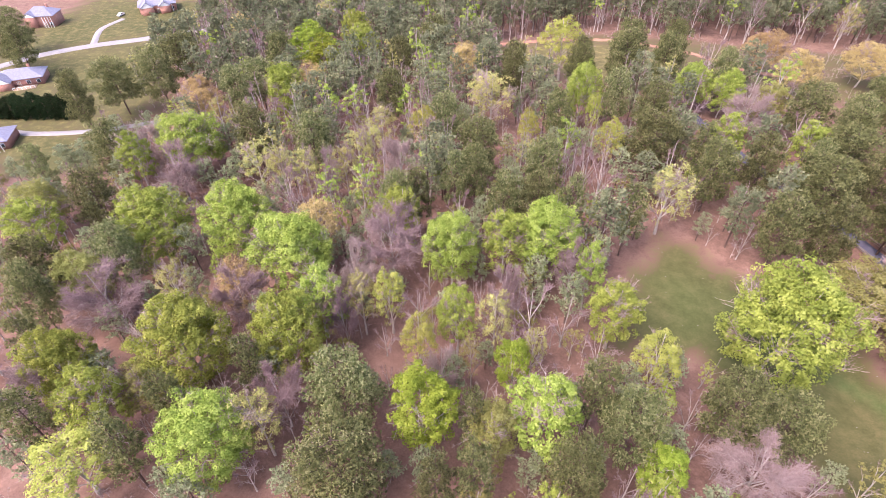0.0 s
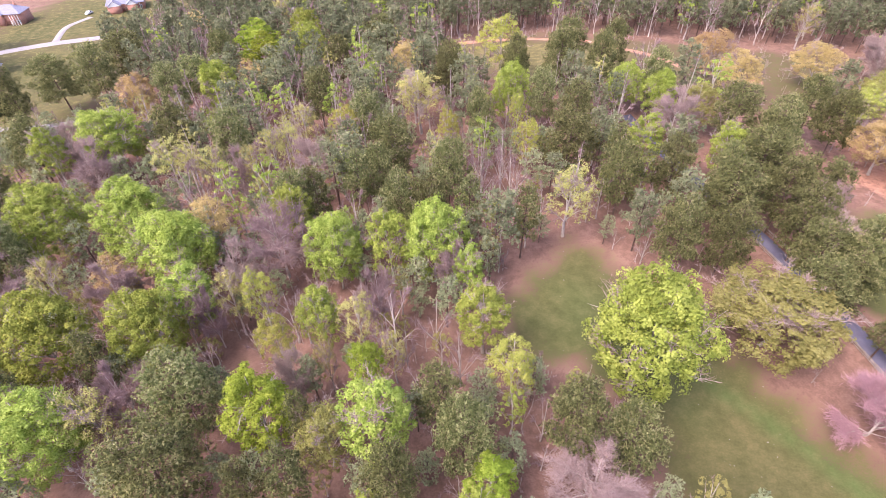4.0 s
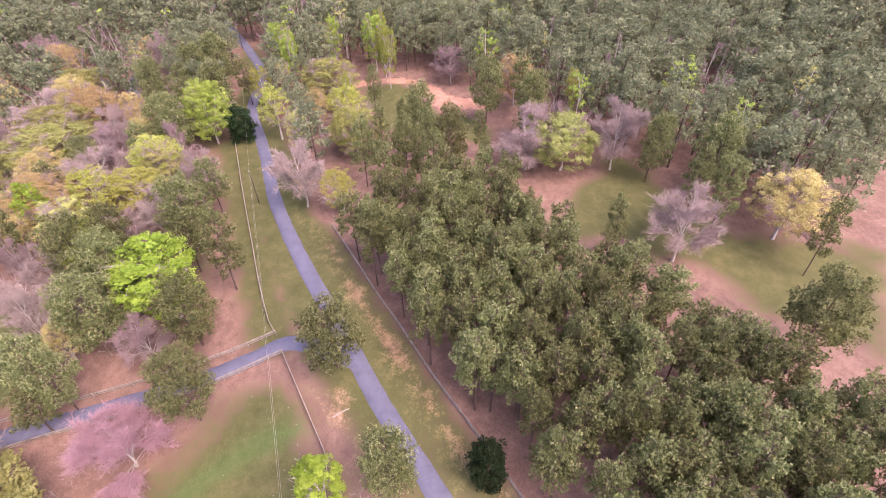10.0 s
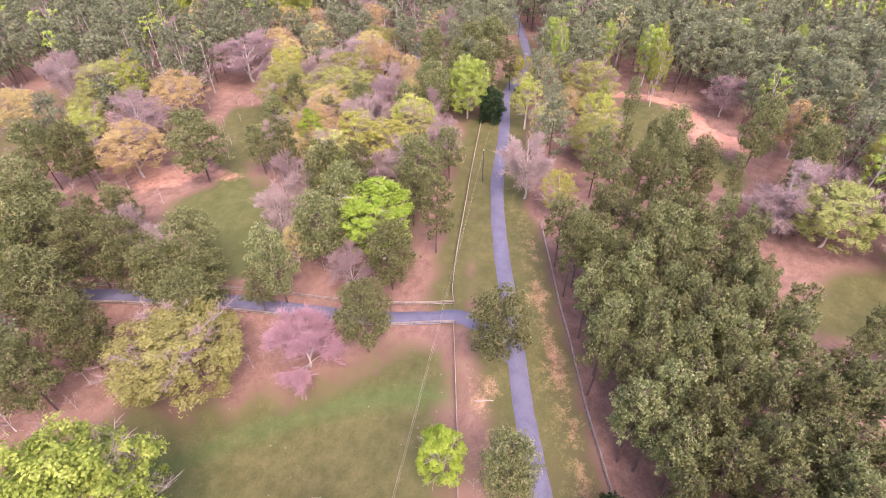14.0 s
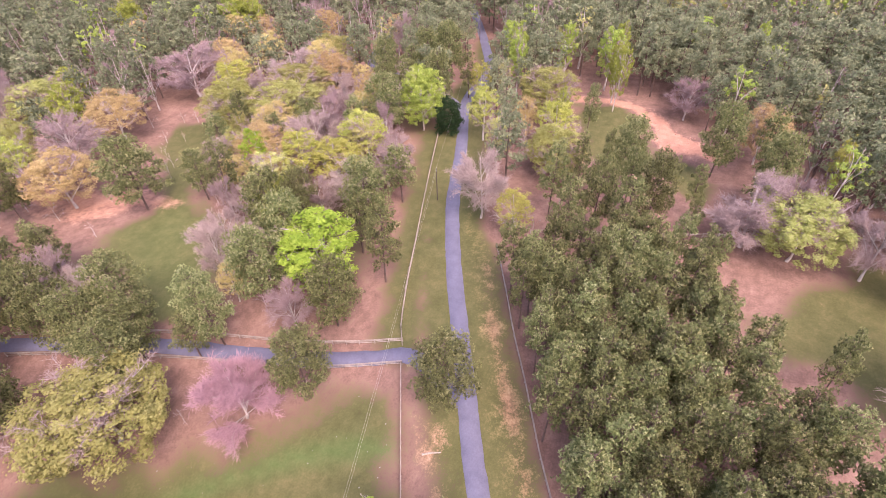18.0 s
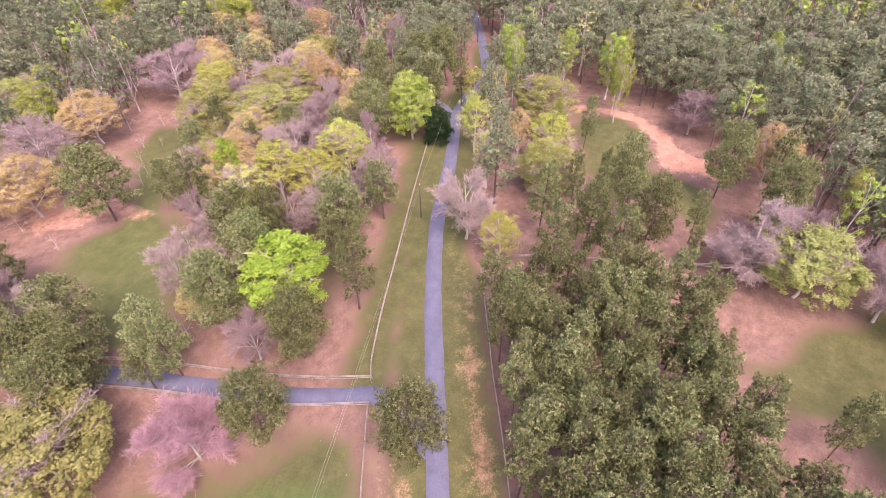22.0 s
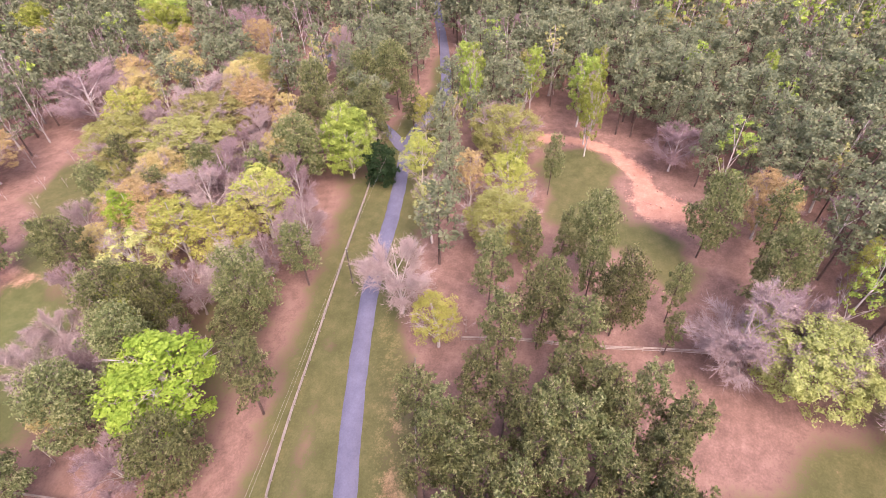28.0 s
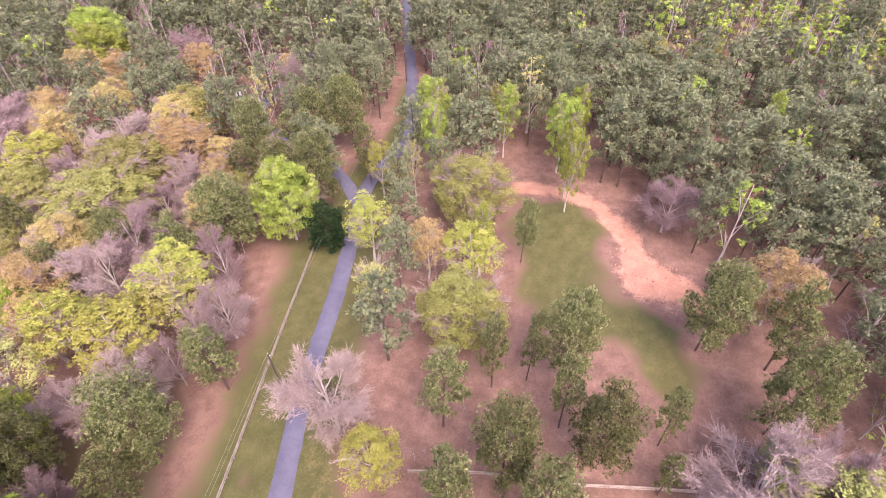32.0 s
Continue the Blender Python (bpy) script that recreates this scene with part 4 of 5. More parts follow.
rng = random.Random(4)
PLACED = []
BASE_H = {"P": 20, "L": 20, "G": 20, "Y": 20, "O": 20, "W": 20, "T": 20, "B": 17, "C": 12, "R": 13}
for key, rows in (("P", PINES), ("L", FRESH_LEAF), ("G", BRIGHT_LEAF), ("Y", YELLOW_LEAF), ("O", ORANGE_BUD), ("W", PALE), ("T", OLIVE), ("B", BARE), ("C", CEDARS), ("R", REDBUD)):
    for x, y, r, h in rows:
        r, h = (r, h) if key in "PC" else (r * (1.25 if key in "LGT" else 1.14), h * 1.04)
        big = (key in "LTO" and r > 6.3) or (key == "P" and r > 4.3)
        plant(key * 2 if big else key, x, y, r, h, rng, (7.5 if key == "P" else 8.0) if big else 5.0, BASE_H[key])
        PLACED.append((x, y, r))

# more trees between them in the grove
gx2, gy2 = np.meshgrid(np.arange(100, 206, 5.0), np.arange(28, 112, 5.0))
jit = np.random.RandomState(21)
gx2, gy2 = (gx2 + jit.uniform(-2.2, 2.2, gx2.shape)).ravel(), (gy2 + jit.uniform(-2.2, 2.2, gy2.shape)).ravel()
ok = (inside(gx2, gy2, OPEN_GROVE) > 1) & (inside(gx2, gy2, GRASSB) < -3) & (inside(gx2, gy2, GRASSB_UP) < -3) & (inside(gx2, gy2, ORANGE_BARE) < 0)
ok &= (away(gx2, gy2, SIDE_ROAD, False) > 6) & (away(gx2, gy2, FENCE_WEST, False) > 7.5) & (away(gx2, gy2, ROAD, False) > 9) & (away(gx2, gy2, DRIVE, False) > 2)
for x, y in zip(gx2[ok], gy2[ok]):
    now = np.array(PLACED)
    room = float((np.hypot(now[:, 0] - x, now[:, 1] - y) - now[:, 2] * 0.75).min())
    if room < 1.9:
        continue
    key = rng.choice("BBBBOPPP" if x < 150 else "BBBBOOTP")
    r = min(4.6, room + 1.2) * rng.uniform(0.85, 1.05)
    plant(key, x, y, r, {"B": 13, "W": 15, "O": 13, "T": 13, "P": 16}[key] * rng.uniform(0.85, 1.15), rng, 5.0, BASE_H[key])
    PLACED.append((x, y, r))

# the dense pine stand above the lane
taken = np.array(PLACED)
sx, sy = np.meshgrid(np.arange(48, 160, 4.5), np.arange(-75, 20, 4.5))
jit = np.random.RandomState(8)
sx, sy = sx + jit.uniform(-1.7, 1.7, sx.shape), sy + jit.uniform(-1.7, 1.7, sy.shape)
for x, y in zip(sx[inside(sx, sy, STAND) > 0.5], sy[inside(sx, sy, STAND) > 0.5]):
    if np.all(np.hypot(taken[:, 0] - x, taken[:, 1] - y) > 3.5):
        plant("S", x, y, rng.uniform(3.0, 4.2), rng.uniform(16.5, 20), rng)
        PLACED.append((x, y, 4.0))


# ---- the woods beyond ----
def woods(name, label, spots, protos, mats, seed):
    """Many trees in one sheet of woodland."""
    rng = np.random.RandomState(seed)
    vs, fs, ms, ts, n = [], [], [], [], 0
    for x, y, h in spots:
        pv, pf, pm, pt = protos[rng.randint(len(protos))]
        a, s = rng.uniform(0, 6.28), h / 20 * rng.uniform(0.85, 1.15)
        c, d = math.cos(a) * s, math.sin(a) * s
        v = np.stack([pv[:, 0] * c - pv[:, 1] * d + x, pv[:, 0] * d + pv[:, 1] * c + y, pv[:, 2] * h / 20 + float(ground_z(x, y))], 1)
        vs.append(v)
        fs.append(pf + n)
        ms.append(pm)
        ts.append(pt * 0.6 + rng.uniform(0, 0.4))
        n += len(v)
    me = mesh_of(name, np.concatenate(vs), np.concatenate(fs), mats, np.concatenate(ms), tone=np.concatenate(ts))
    return tagged(new(name, me), label, "woods", kind="stuff")


def proto(*layers):
    """One far tree: all its layers as triangles, with a material and a tone for each."""
    vs, fs, ms, ts, n = [], [], [], [], 0
    for k, layer in enumerate(layers):
        v, f = np.asarray(layer[0], float).reshape(-1, 3), np.asarray(layer[1])
        if f.shape[1] == 4:
            f = np.concatenate([f[:, [0, 1, 2]], f[:, [0, 2, 3]]])
        vs.append(v)
        fs.append(f + n)
        ms.append(np.full(len(f), k))
        ts.append(layer[2] if len(layer) > 2 else np.full(len(v), 0.5))
        n += len(v)
    return np.concatenate(vs), np.concatenate(fs), np.concatenate(ms), np.concatenate(ts)


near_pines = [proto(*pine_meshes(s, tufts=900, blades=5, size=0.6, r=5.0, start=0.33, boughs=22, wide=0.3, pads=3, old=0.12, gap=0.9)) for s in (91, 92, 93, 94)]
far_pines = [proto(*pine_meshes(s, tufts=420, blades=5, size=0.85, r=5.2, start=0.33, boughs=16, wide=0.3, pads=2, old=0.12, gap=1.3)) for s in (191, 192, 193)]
near_leafy = [proto(*leafy_meshes(s, leaves=1500, size=0.38, r=4.4, c=8.6, twig=400, main=6, subs=1, bunch=30)) for s in (95, 96)]
far_leafy = [proto(*leafy_meshes(s, leaves=330, size=0.8, r=4.4, c=7.5, twig=260, main=5, subs=1, bunch=16)) for s in (95, 96)]
far_pale = [proto(*leafy_meshes(s, leaves=260, size=0.6, r=3.4, c=8.0, twig=600, main=6, subs=1, bunch=12)) for s in (105, 106)]
near_pale = [proto(*leafy_meshes(s, leaves=700, size=0.34, r=3.4, c=8.6, twig=900, main=7, subs=2, bunch=20)) for s in (107, 108)]
far_bare = [proto(*bare_meshes(s, high=19.0, r=4.6, c=7.5, count=800, wide=2.1, main=6, subs=2)) for s in (97, 98)]

wx, wy = np.meshgrid(np.arange(-230, 460, 6.3), np.arange(-215, 345, 6.3))
jit = np.random.RandomState(9)
wx, wy = (wx + jit.uniform(-2.6, 2.6, wx.shape)).ravel(), (wy + jit.uniform(-2.6, 2.6, wy.shape)).ravel()
keep = np.ones(len(wx), bool)
for ring, margin in ((GRASSA, 5), (GRASSB, 6), (GRASSC, 6), (GRASSD, 5), (FIELD_FAR, 5), (LAWN, 4), (LAWN2, 4), (LAWN3, 4), (STAND, 8), (OPEN_LANE, 0), (OPEN_ORANGE, 0), (OPEN_SOUTH, 0), (OPEN_GROVE, 0), (OPEN_YARD, 0), (OPEN_LOW, 0)):
    keep &= inside(wx, wy, ring) < -margin
for line, margin in ((ROAD[:18], 8), (ROAD[17:], 4.2), (SIDE_ROAD, 6), (DRIVE, 1.6), (STREET, 8), (DRIVE_A, 5), (DRIVE_B, 5), (ARC, 8), (TRACK_FAR, 4), (FENCE_WEST, 6), (FENCE_EAST, 5)):
    keep &= away(wx, wy, line, False) > margin
for hx, hy in HOUSES:
    keep &= np.hypot(wx - hx, wy - hy) > 17
taken = np.array(PLACED)
gap = (np.hypot(wx[:, None] - taken[:, 0], wy[:, None] - taken[:, 1]) - taken[:, 2] * 0.85).min(1)
keep &= wy > -(wx - 43) * 1.08 - 14
keep &= wx > -(wy + 7) * 1.3 - 34
keep &= (np.hypot(wx - 20, wy + 5) < 345) | (np.hypot(wx - 120, wy + 6) < 345)
keep &= gap > 2.3 + 0.5 * soft(70 - wx, 30) * soft(150 - wy, 20)
keep &= (inside(wx, wy, OPEN_FAR) < 0) & (jit.uniform(0, 1, len(wx)) > 0.35 * soft(75 - wx, 20) * soft(150 - wy, 20) * soft(wx + 100, 20))
keep &= ~((wx < 45) & (wy < 4)) & ~((wx > 40) & (wx < 100) & (wy < 50) & (wy > -12)) & ~((wx < 95) & (wy < -75)) & ~((wx < -60) & (wy < 60))
keep &= ~((wx > 78) & (wx < 114) & (wy > 38) & (wy < 98)) & ~((wx > 95) & (wx < 150) & (wy < -20) & (wy > -66))
wx, wy = wx[keep], wy[keep]
lot = jit.uniform(0, 1, len(wx))
lime = soft(wx - 272, 12) * soft(-10 - wy, 20)
thin = soft(60 - wx, 60) * soft(170 - wy, 40) * soft(wy - 20, 20)
is_bare = lot < 0.06 + 0.3 * thin + 0.16 * soft(wy - 60, 30)
is_leaf = (lot > 0.965 - 0.1 * thin - 0.6 * lime - 0.05 * soft(wy - 60, 30))
sparse = jit.uniform(0, 1, len(wx)) < 0.6 * soft(62 - wx, 20) * soft(125 - wy, 30)
is_bare |= sparse & ~is_leaf
tall = jit.uniform(16, 22, len(wx))
pick = lambda k: list(zip(wx[k], wy[k], tall[k]))
# younger trees between the tall ones
yx, yy = np.meshgrid(np.arange(-150, 70, 5.8), np.arange(6, 150, 5.8))
yx, yy = (yx + jit.uniform(-2.4, 2.4, yx.shape)).ravel(), (yy + jit.uniform(-2.4, 2.4, yy.shape)).ravel()
keep = (yx > -(yy + 7) * 1.3 - 34) & (yy > 4)
for ring in (GRASSA, LAWN3, LAWN2, OPEN_ORANGE):
    keep &= inside(yx, yy, ring) < -3
keep &= (away(yx, yy, SIDE_ROAD, False) > 5) & (away(yx, yy, DRIVE_B, False) > 5) & (np.hypot(yx + 161, yy - 131) > 16)
keep &= (np.hypot(yx[:, None] - taken[:, 0], yy[:, None] - taken[:, 1]) - 0.55 * taken[:, 2]).min(1) > 1.0
lot = jit.uniform(0, 1, len(yx))
high = jit.uniform(8, 14, len(yx))
young = lambda lo, hi: list(zip(yx[keep & (lot >= lo) & (lot < hi)], yy[keep & (lot >= lo) & (lot < hi)], high[keep & (lot >= lo) & (lot < hi)]))
near = (np.hypot(wx - 45, wy) < 165) | (np.hypot(wx - 115, wy) < 150) | (np.hypot(wx, wy - 20) < 165)
woods("young_pine_woods", "young olive-green pines between the taller trees", young(0, 0.45), near_pines, [M_BARK, M_NEEDLE_HAZED], 11)
woods("young_bare_woods", "young leafless grey trees between the taller trees", young(0.45, 0.82), far_bare, [M_GREY_BARK, M_TWIG], 12)
woods("young_leafing_woods", "young trees coming into pale green leaf", young(0.82, 0.9), near_leafy, [M_GREY_BARK, M_FRESH, M_TWIG], 13)
woods("young_olive_woods", "young trees in olive-yellow spring leaf", young(0.9, 1.0), near_leafy, [M_GREY_BARK, M_OLIVE, M_TWIG], 14)
woods("pine_woods", "woodland of tall dark green pines with tufted crowns", pick(~is_bare & ~is_leaf & near), near_pines, [M_BARK, M_NEEDLE_HAZED], 1)
woods("far_pine_woods", "dense distant woodland of tall dark green pines", pick(~is_bare & ~is_leaf & ~near), far_pines, [M_BARK, M_NEEDLE_HAZED], 6)
pale = is_leaf & (jit.uniform(0, 1, len(wx)) < 0.25 + 0.35 * thin)
is_leaf &= ~pale
woods("pale_woods", "slender pale trees with sparse buds in the woods", pick(pale & near), near_pale, [M_GREY_BARK, M_PALE, M_TWIG], 5)
woods("far_pale_woods", "distant pale trees with sparse buds", pick(pale & ~near), far_pale, [M_GREY_BARK, M_PALE, M_TWIG], 15)
woods("leafing_woods", "scattered broadleaf trees coming into leaf in the woods", pick(is_leaf & near), near_leafy, [M_GREY_BARK, M_FRESH, M_TWIG], 2)
woods("far_leafing_woods", "distant broadleaf trees coming into pale leaf", pick(is_leaf & ~near), far_leafy, [M_GREY_BARK, M_FRESH, M_TWIG], 16)
woods("bare_woods", "leafless grey and pinkish trees in the woods", pick(is_bare), far_bare, [M_GREY_BARK, M_TWIG], 3)

# saplings and brush under the trees
low = [proto(*bare_meshes(s, high=5.0, r=1.9, c=2.3, count=150, fork=0.1, wide=1.3, main=3, subs=1)) for s in (101, 102, 103)]
ux, uy = np.meshgrid(np.arange(-120, 300, 6.0), np.arange(4, 262, 6.0))
ux, uy = (ux + jit.uniform(-2.2, 2.2, ux.shape)).ravel(), (uy + jit.uniform(-2.2, 2.2, uy.shape)).ravel()
keep = jit.uniform(0, 1, len(ux)) < 0.25 + 0.75 * soft(70 - ux, 60)
for ring, margin in ((GRASSA, 3), (GRASSB, 3), (GRASSC, 3), (FIELD_FAR, 5), (OPEN_LANE, 0), (LAWN, 3), (LAWN2, 3), (LAWN3, 3)):
    keep &= inside(ux, uy, ring) < -margin
for line, margin in ((ROAD, 7), (SIDE_ROAD, 5), (DRIVE, 5), (STREET, 7), (DRIVE_A, 4), (DRIVE_B, 4), (FENCE_WEST, 5)):
    keep &= away(ux, uy, line, False) > margin
for hx, hy in HOUSES:
    keep &= np.hypot(ux - hx, uy - hy) > 17
ux, uy = ux[keep], uy[keep]
woods("undergrowth", "leafless pinkish-grey brush and saplings under the trees", list(zip(ux, uy, jit.uniform(12, 26, len(ux)))), low, [M_GREY_BARK, M_TWIG], 4)


# ---- pole and wires ----
def utility_pole(x, y, high):
    top = tagged(new("utility_pole"), "dark creosoted wooden utility pole on the grass verge", "utility pole", group="utility poles")
    top.location = (x, y, float(ground_z(x, y)))
    v, f = joined([tube((0, 0, -0.5), (0, 0, high * 0.5), 0.16, 0.135, 8), tube((0, 0, high * 0.5), (0, 0, high), 0.135, 0.11, 8), tube((0, 0, high), (0, 0, high + 0.04), 0.11, 0.02, 8)])
    part("shaft", mesh_of("shaft", v, f, [M_POLE]), top)
    for z, side in ((high - 0.1, 0.0), (high - 0.9, 0.18)):
        iv, jf = joined([tube((side, 0, z), (side, 0, z + 0.16), 0.05, 0.09, 7), tube((side, 0, z + 0.16), (side, 0, z + 0.3), 0.09, 0.05, 7)])
        part("insulator", mesh_of("insulator", iv, jf, [M_WHITE]), top, "white ceramic insulator")
    cv, cf = joined([box(-0.2, -0.03, high - 0.75, 0.25, 0.03, high - 0.65)])
    part("bracket", mesh_of("bracket", cv, cf, [M_WIRE]), top, "small metal bracket")
    return top


def wire(a, b, sag, name="power_line"):
    a, b = Vector(a), Vector(b)
    pieces, last = [], a
    for k in range(1, 25):
        u = k / 24
        q = a.lerp(b, u) - Vector((0, 0, sag * 4 * u * (1 - u)))
        pieces.append(tube(last, q, 0.012, 0.012, 4))
        last = q
    v, f = joined(pieces)
    return tagged(new(name, mesh_of(name, v, f, [M_WIRE])), "thin pale overhead wire hanging between poles", "wire", group="overhead wires")


pz = lambda x, y, h: (x, y, float(ground_z(x, y)) + h)
utility_pole(154.4, 34.6, 9.4)
utility_pole(260.2, 54.6, 9.4)
utility_pole(28.0, 10.6, 9.6)
wire(pz(154.4, 34.6, 9.5), pz(28, 10.6, 9.8), 1.1)
wire(pz(154.6, 34.6, 8.6), pz(28.2, 10.6, 8.9), 1.3)
wire(pz(154.4, 34.6, 9.5), pz(260.2, 54.6, 9.5), 1.2)


# ---- houses at the far street ----
def gable(w, d, z0, z1, over=0.4):
    """A gabled roof with thickness, ridge along x."""
    a, b, t = w / 2 + over, d / 2 + over, 0.18
    v = []
    for s in (0, t):
        v += [(-a, -b, z0 + s), (a, -b, z0 + s), (a, 0, z1 + s), (-a, 0, z1 + s), (-a, b, z0 + s), (a, b, z0 + s)]
    f = [(6, 7, 8, 9), (9, 8, 11, 10), (3, 2, 1, 0), (4, 5, 2, 3), (0, 1, 7, 6), (5, 4, 10, 11), (1, 2, 8, 7), (2, 5, 11, 8), (3, 0, 6, 9), (4, 3, 9, 10)]
    return v, f


def hip(w, d, z0, z1, over=0.5):
    a, b, t = w / 2 + over, d / 2 + over, 0.15
    r = max(a - b, 0.5)
    v = [(-a, -b, z0), (a, -b, z0), (a, b, z0), (-a, b, z0), (-a, -b, z0 + t), (a, -b, z0 + t), (a, b, z0 + t), (-a, b, z0 + t), (-r, 0, z1), (r, 0, z1)]
    f = [(3, 2, 1, 0), (0, 1, 5, 4), (1, 2, 6, 5), (2, 3, 7, 6), (3, 0, 4, 7), (4, 5, 9, 8), (6, 7, 8, 9), (5, 6, 9, 9), (7, 4, 8, 8)]
    return v, f


def roof_mesh(vf):
    me = bpy.data.meshes.new("roof")
    v, f = vf
    me.from_pydata(v, [], [tuple(dict.fromkeys(q)) for q in f])
    me.materials.append(M_ROOF)
    me.update()
    return me


def house(x, y, turn, w, d, eave, ridge, label, wings=(), deck=False, wall_mat=None):
    top = tagged(new("house"), label, "house", group="houses")
    top.matrix_basis = pose(x, y, float(ground_z(x, y)), 0, 0, turn)
    wall = wall_mat or M_BRICK
    v, f = box(-w / 2, -d / 2, -0.6, w / 2, d / 2, eave)
    part("wall", mesh_of("wall", v, f, [wall]), top, "red brick wall")
    roof = part("roof", roof_mesh(hip(w, d, eave, ridge)), top, "blue-grey shingle roof")
    cv, cf = box(w * 0.2, d * 0.1, ridge - 1.8, w * 0.2 + 0.9, d * 0.1 + 0.7, ridge + 0.7)
    part("chimney", mesh_of("chimney", cv, cf, [wall]), roof, "brick chimney")
    for ox, oy, ww, dd, rz in wings:
        v, f = box(ox - ww / 2, oy - dd / 2, -0.6, ox + ww / 2, oy + dd / 2, eave)
        part("wing", mesh_of("wing", v, f, [wall]), top, "projecting brick wing")
        g = part("gable_roof", roof_mesh(gable(dd, ww, eave, eave + ww * 0.42)), top, "shingled gable roof")
        g.location, g.rotation_euler = (ox, oy, 0.02), (0, 0, math.pi / 2)
        tv, tf = [], []
        tv = [(ox - ww / 2, oy - dd / 2 - 0.05, eave), (ox + ww / 2, oy - dd / 2 - 0.05, eave), (ox, oy - dd / 2 - 0.05, eave + ww * 0.41), (ox - ww / 2, oy - dd / 2 + 0.05, eave), (ox + ww / 2, oy - dd / 2 + 0.05, eave), (ox, oy - dd / 2 + 0.05, eave + ww * 0.41)]
        gm = bpy.data.meshes.new("gable_end")
        gm.from_pydata(tv, [], [(0, 1, 2), (5, 4, 3), (0, 3, 4, 1), (1, 4, 5, 2), (2, 5, 3, 0)])
        gm.materials.append(M_WHITE)
        part("gable_end", gm, top, "white boarded gable end")
    n = int(w / 3.2)
    for side in (-1, 1):
        for k in range(n):
            u = -w / 2 + w * (k + 0.5) / n
            if any(abs(u - ox) < ww / 2 + 0.4 and side * oy > 0 for ox, oy, ww, dd, rz in wings):
                continue
            yy = side * (d / 2 + 0.03)
            door = side < 0 and k == n // 2
            lo, hi, half = (0.05, 2.1, 0.5) if door else (0.9, 2.2, 0.6)
            v, f = box(u - half - 0.1, yy - 0.05, lo - 0.1, u + half + 0.1, yy + 0.05, hi + 0.1)
            win = part("door" if door else "window", mesh_of("window_frame", v, f, [M_WHITE]), top, "white framed door" if door else "white framed window")
            yp = yy + side * 0.06
            for a, b in ((u - half, u - 0.03), (u + 0.03, u + half)):
                v, f = box(a, yp - 0.02, lo, b, yp + 0.02, hi)
                part("pane", mesh_of("pane", v, f, [M_GLASS if not door else M_WOOD]), win)
    if deck:
        v, f = box(-w * 0.1, -d / 2 - 4.0, 0.1, w * 0.35, -d / 2, 0.35)
        dk = part("deck", mesh_of("deck", v, f, [M_WOOD]), top, "tan wooden deck")
        for k in range(6):
            px = -w * 0.1 + w * 0.45 * k / 5
            v, f = box(px - 0.06, -d / 2 - 3.95, 0.35, px + 0.06, -d / 2 - 3.83, 1.3)
            part("baluster", mesh_of("baluster", v, f, [M_WHITE]), dk)
        v, f = box(-w * 0.1, -d / 2 - 3.97, 1.25, w * 0.35, -d / 2 - 3.8, 1.35)
        part("handrail", mesh_of("handrail", v, f, [M_WHITE]), dk)
    for k in range(4):
        px = w * 0.18 + k * 1.3
        if not deck:
            v, f = joined([tube((px, -d / 2 - 1.6, 0), (px, -d / 2 - 1.6, eave), 0.14, 0.12, 8)])
            part("column", mesh_of("column", v, f, [M_WHITE]), top, "white porch column")
    return top


house(-184.5, 181.0, 24, 17, 10, 2.9, 5.6, "low brick house with a wide blue-grey hip roof and a deck", wings=((-5, -5.5, 6, 5, 0),), deck=True)
house(-223.5, 252.5, 12, 14, 10, 5.2, 8.6, "two-storey brick house with a grey roof and white porch", wings=((-3.5, -4.5, 5, 4, 0),))
house(-176.0, 277.0, 28, 18, 11, 3.6, 8.2, "large house with steep grey gabled roofs and white trim", wings=((-5, -6, 6, 5, 0), (3.5, -6, 5, 5, 0)))
house(-161.0, 131.0, 20, 16, 10, 2.9, 5.6, "brick house with a grey hip roof at the wood's edge", wings=())


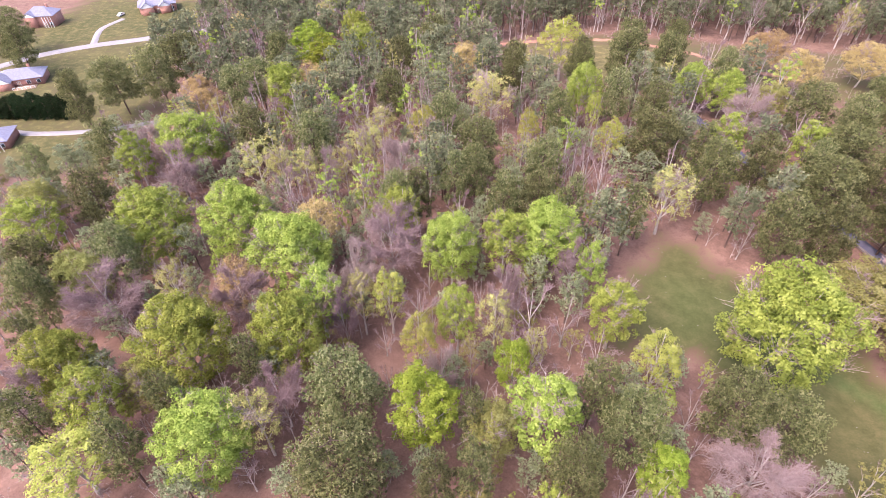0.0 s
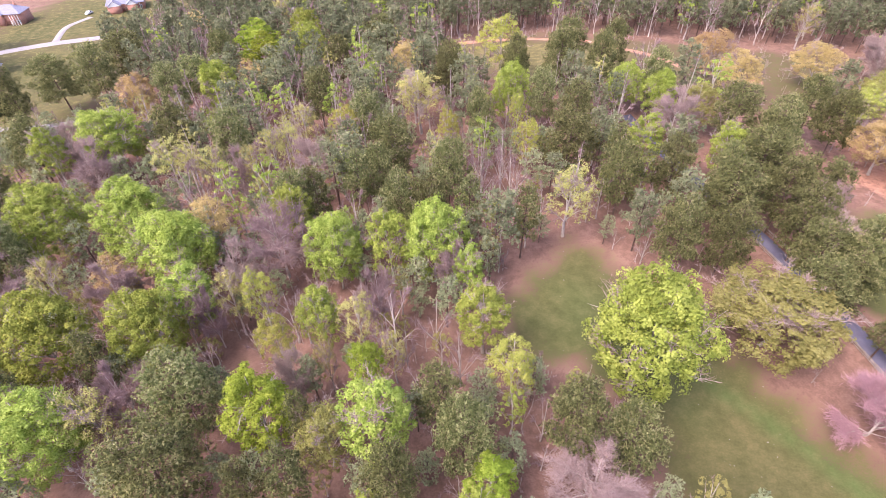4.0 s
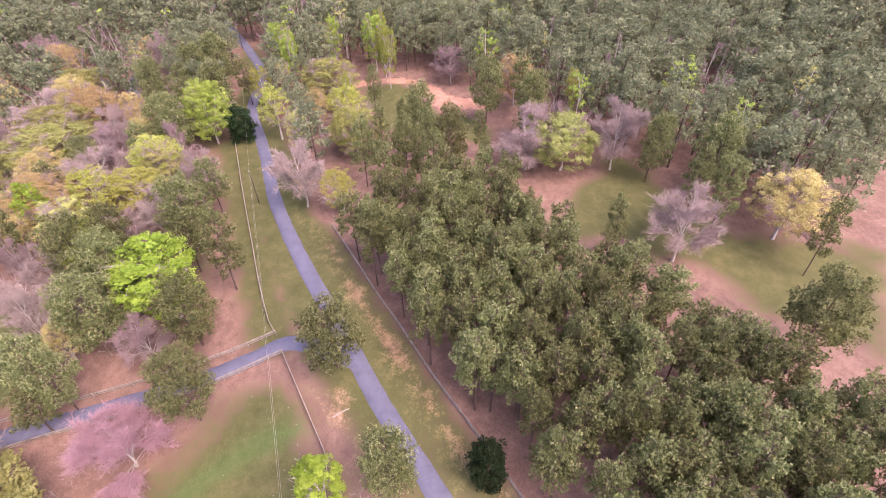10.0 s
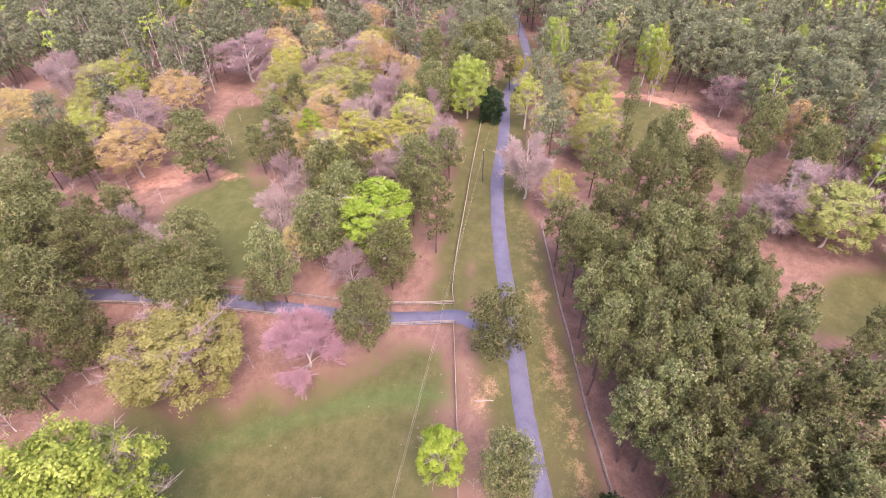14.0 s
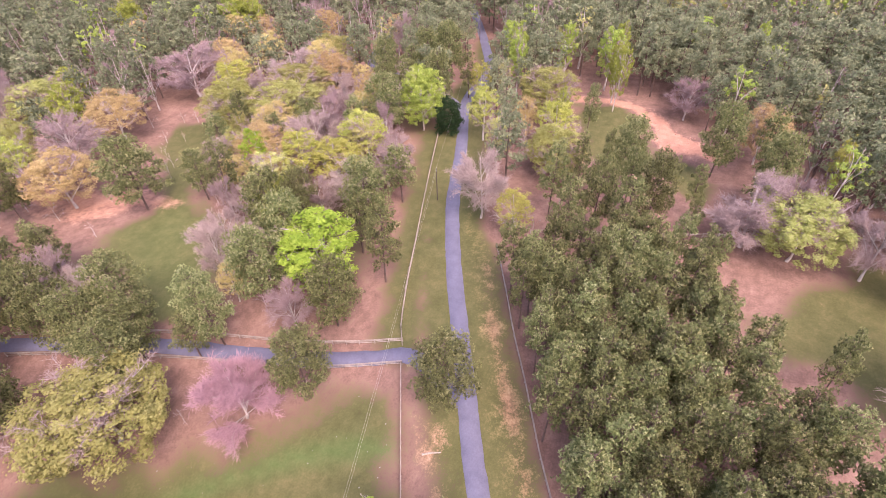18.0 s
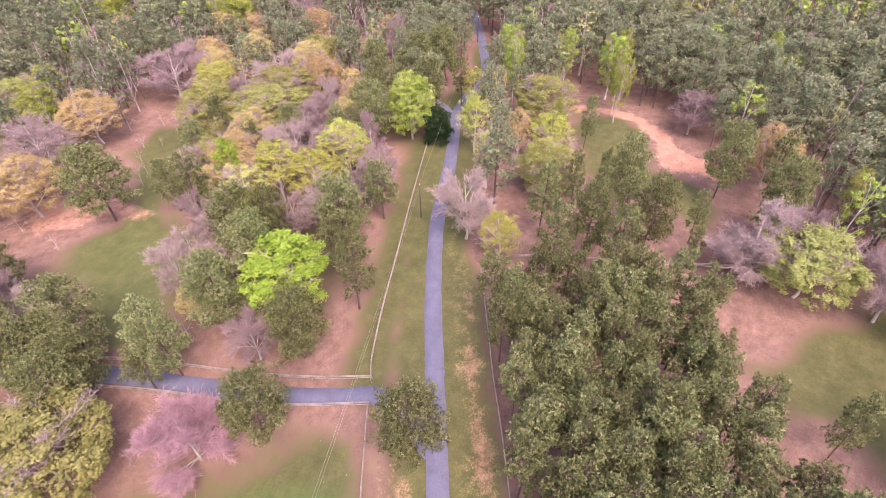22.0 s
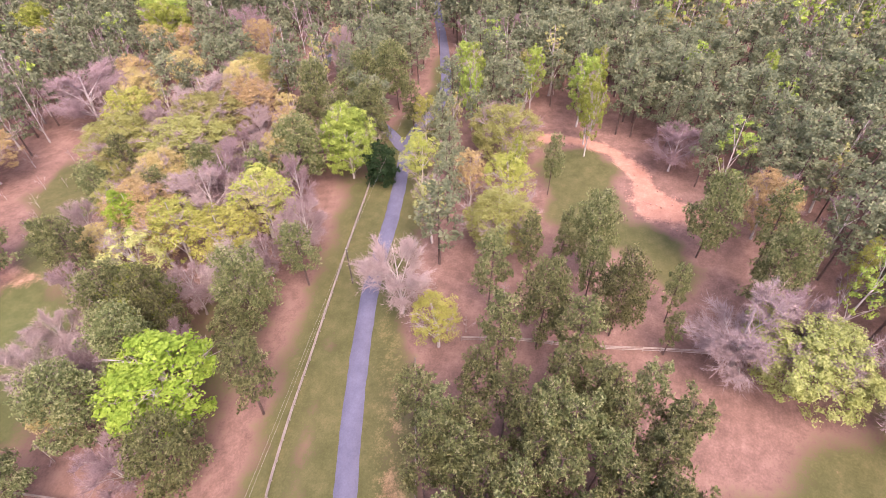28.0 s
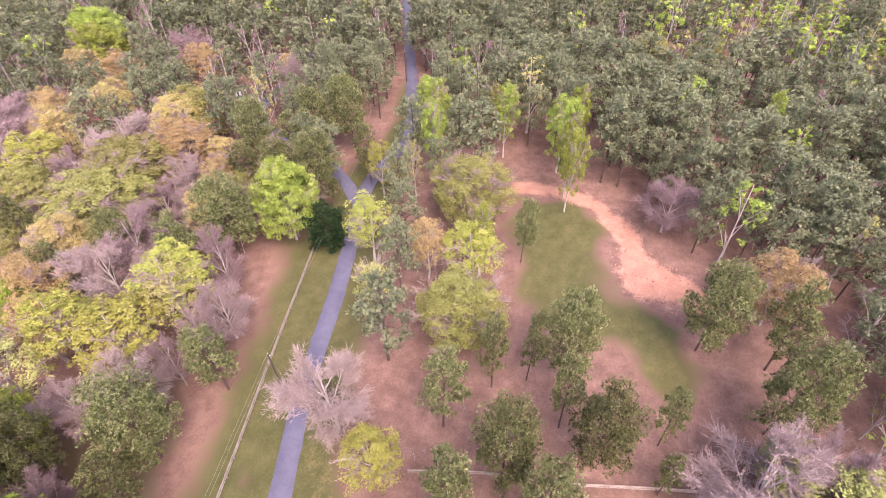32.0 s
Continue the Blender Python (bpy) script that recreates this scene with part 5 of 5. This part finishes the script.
def car(x, y, turn, paint, label):
    top = tagged(new("car"), label, "car", group="parked cars")
    top.matrix_basis = pose(x, y, float(ground_z(x, y)) + 0.06, 0, 0, turn)
    bm = bmesh.new()
    side = [(-2.2, 0.35), (-2.25, 0.75), (-1.9, 0.95), (-1.2, 1.0), (-0.7, 1.42), (0.7, 1.45), (1.4, 1.0), (2.1, 0.9), (2.25, 0.6), (2.2, 0.35)]
    l = [bm.verts.new((x_, -0.88, z_)) for x_, z_ in side]
    r = [bm.verts.new((x_, 0.88, z_)) for x_, z_ in side]
    bm.faces.new(l)
    bm.faces.new(list(reversed(r)))
    for k in range(len(side)):
        j = (k + 1) % len(side)
        bm.faces.new((l[j], l[k], r[k], r[j]))
    bmesh.ops.bevel(bm, geom=list(bm.edges), offset=0.06, segments=2, affect="EDGES")
    me = bpy.data.meshes.new("body")
    bm.to_mesh(me)
    me.materials.append(paint)
    part("body", me, top)
    for sx_ in (-1.4, 1.4):
        for sy_ in (-0.85, 0.85):
            v, f = joined([tube((sx_, sy_ - 0.1, 0.32), (sx_, sy_ + 0.1, 0.32), 0.32, 0.32, 12)])
            part("wheel", mesh_of("wheel", v, f, [M_GLASS]), top, "dark tyre")
    v, f = box(-0.62, -0.9, 1.02, 0.62, 0.9, 1.36)
    part("side_window", mesh_of("side_window", v, f, [M_GLASS]), top, "dark side glass")
    v = [(1.33, -0.7, 1.08), (1.33, 0.7, 1.08), (0.78, 0.62, 1.44), (0.78, -0.62, 1.44), (1.37, -0.7, 1.1), (1.37, 0.7, 1.1), (0.82, 0.62, 1.46), (0.82, -0.62, 1.46)]
    part("windscreen", mesh_of("windscreen", v, [(0, 1, 2, 3), (7, 6, 5, 4), (0, 4, 5, 1), (2, 6, 7, 3), (1, 5, 6, 2), (3, 7, 4, 0)], [M_GLASS]), top, "dark windscreen")
    return top


car(-191.5, 266.5, 80, M_WHITE, "small white car parked on the pale driveway")
car(239.5, 101.0, 15, M_WHITE, "white car parked under the pines")

# ---- hedge, log, stones ----
rng = np.random.RandomState(21)
for hx in np.arange(-172, -146, 3.2):
    hy = 150.5 + rng.uniform(-0.6, 0.6)
    plant("C", hx, hy, rng.uniform(2.6, 3.4), rng.uniform(7.5, 9.5), random.Random(int(hx * 10)), 5.0, 12.0, "dense dark evergreen in a hedge row beside the driveway")
log_v, log_f = joined([tube((0, 0, 0.16), (1.6, 0.1, 0.18), 0.17, 0.15, 8), tube((1.6, 0.1, 0.18), (3.0, -0.05, 0.15), 0.15, 0.11, 8)])
lg = tagged(new("fallen_log", mesh_of("fallen_log", log_v, log_f, [M_RAIL])), "pale weathered log lying on bare clay beside the fence", "log")
lg.matrix_basis = pose(91.0, 14.4, float(ground_z(91.0, 14.4)), 0, 0, -64)


def stones(name, label, ring, count, seed, small, large, mat):
    rng = np.random.RandomState(seed)
    xs_, ys_ = [p[0] for p in ring], [p[1] for p in ring]
    vs, fs, n = [], [], 0
    base = np.array([(1, 0, 0), (-1, 0, 0), (0, 1, 0), (0, -1, 0), (0, 0, 1), (0, 0, -1)], float)
    tris = np.array([(0, 2, 4), (2, 1, 4), (1, 3, 4), (3, 0, 4), (2, 0, 5), (1, 2, 5), (3, 1, 5), (0, 3, 5)])
    while count:
        x, y = rng.uniform(min(xs_), max(xs_)), rng.uniform(min(ys_), max(ys_))
        if inside(np.array(x), np.array(y), ring) < 0:
            continue
        s = rng.uniform(small, large)
        v = base * rng.uniform(0.6, 1.2, (6, 3)) * (s, s * 0.8, s * 0.5) + (x, y, float(ground_z(x, y)) + s * 0.2)
        vs.append(v)
        fs.append(tris + n)
        n += 6
        count -= 1
    return tagged(new(name, mesh_of(name, np.concatenate(vs), np.concatenate(fs), [mat])), label, "stones", kind="stuff")


stones("meadow_stones", "small pale stones scattered over the meadow grass", GRASSA, 60, 31, 0.06, 0.15, M_CONCRETE)
stones("clay_clods", "broken clods of red clay along the bare scar", SCAR, 90, 32, 0.15, 0.4, M_BRICK)
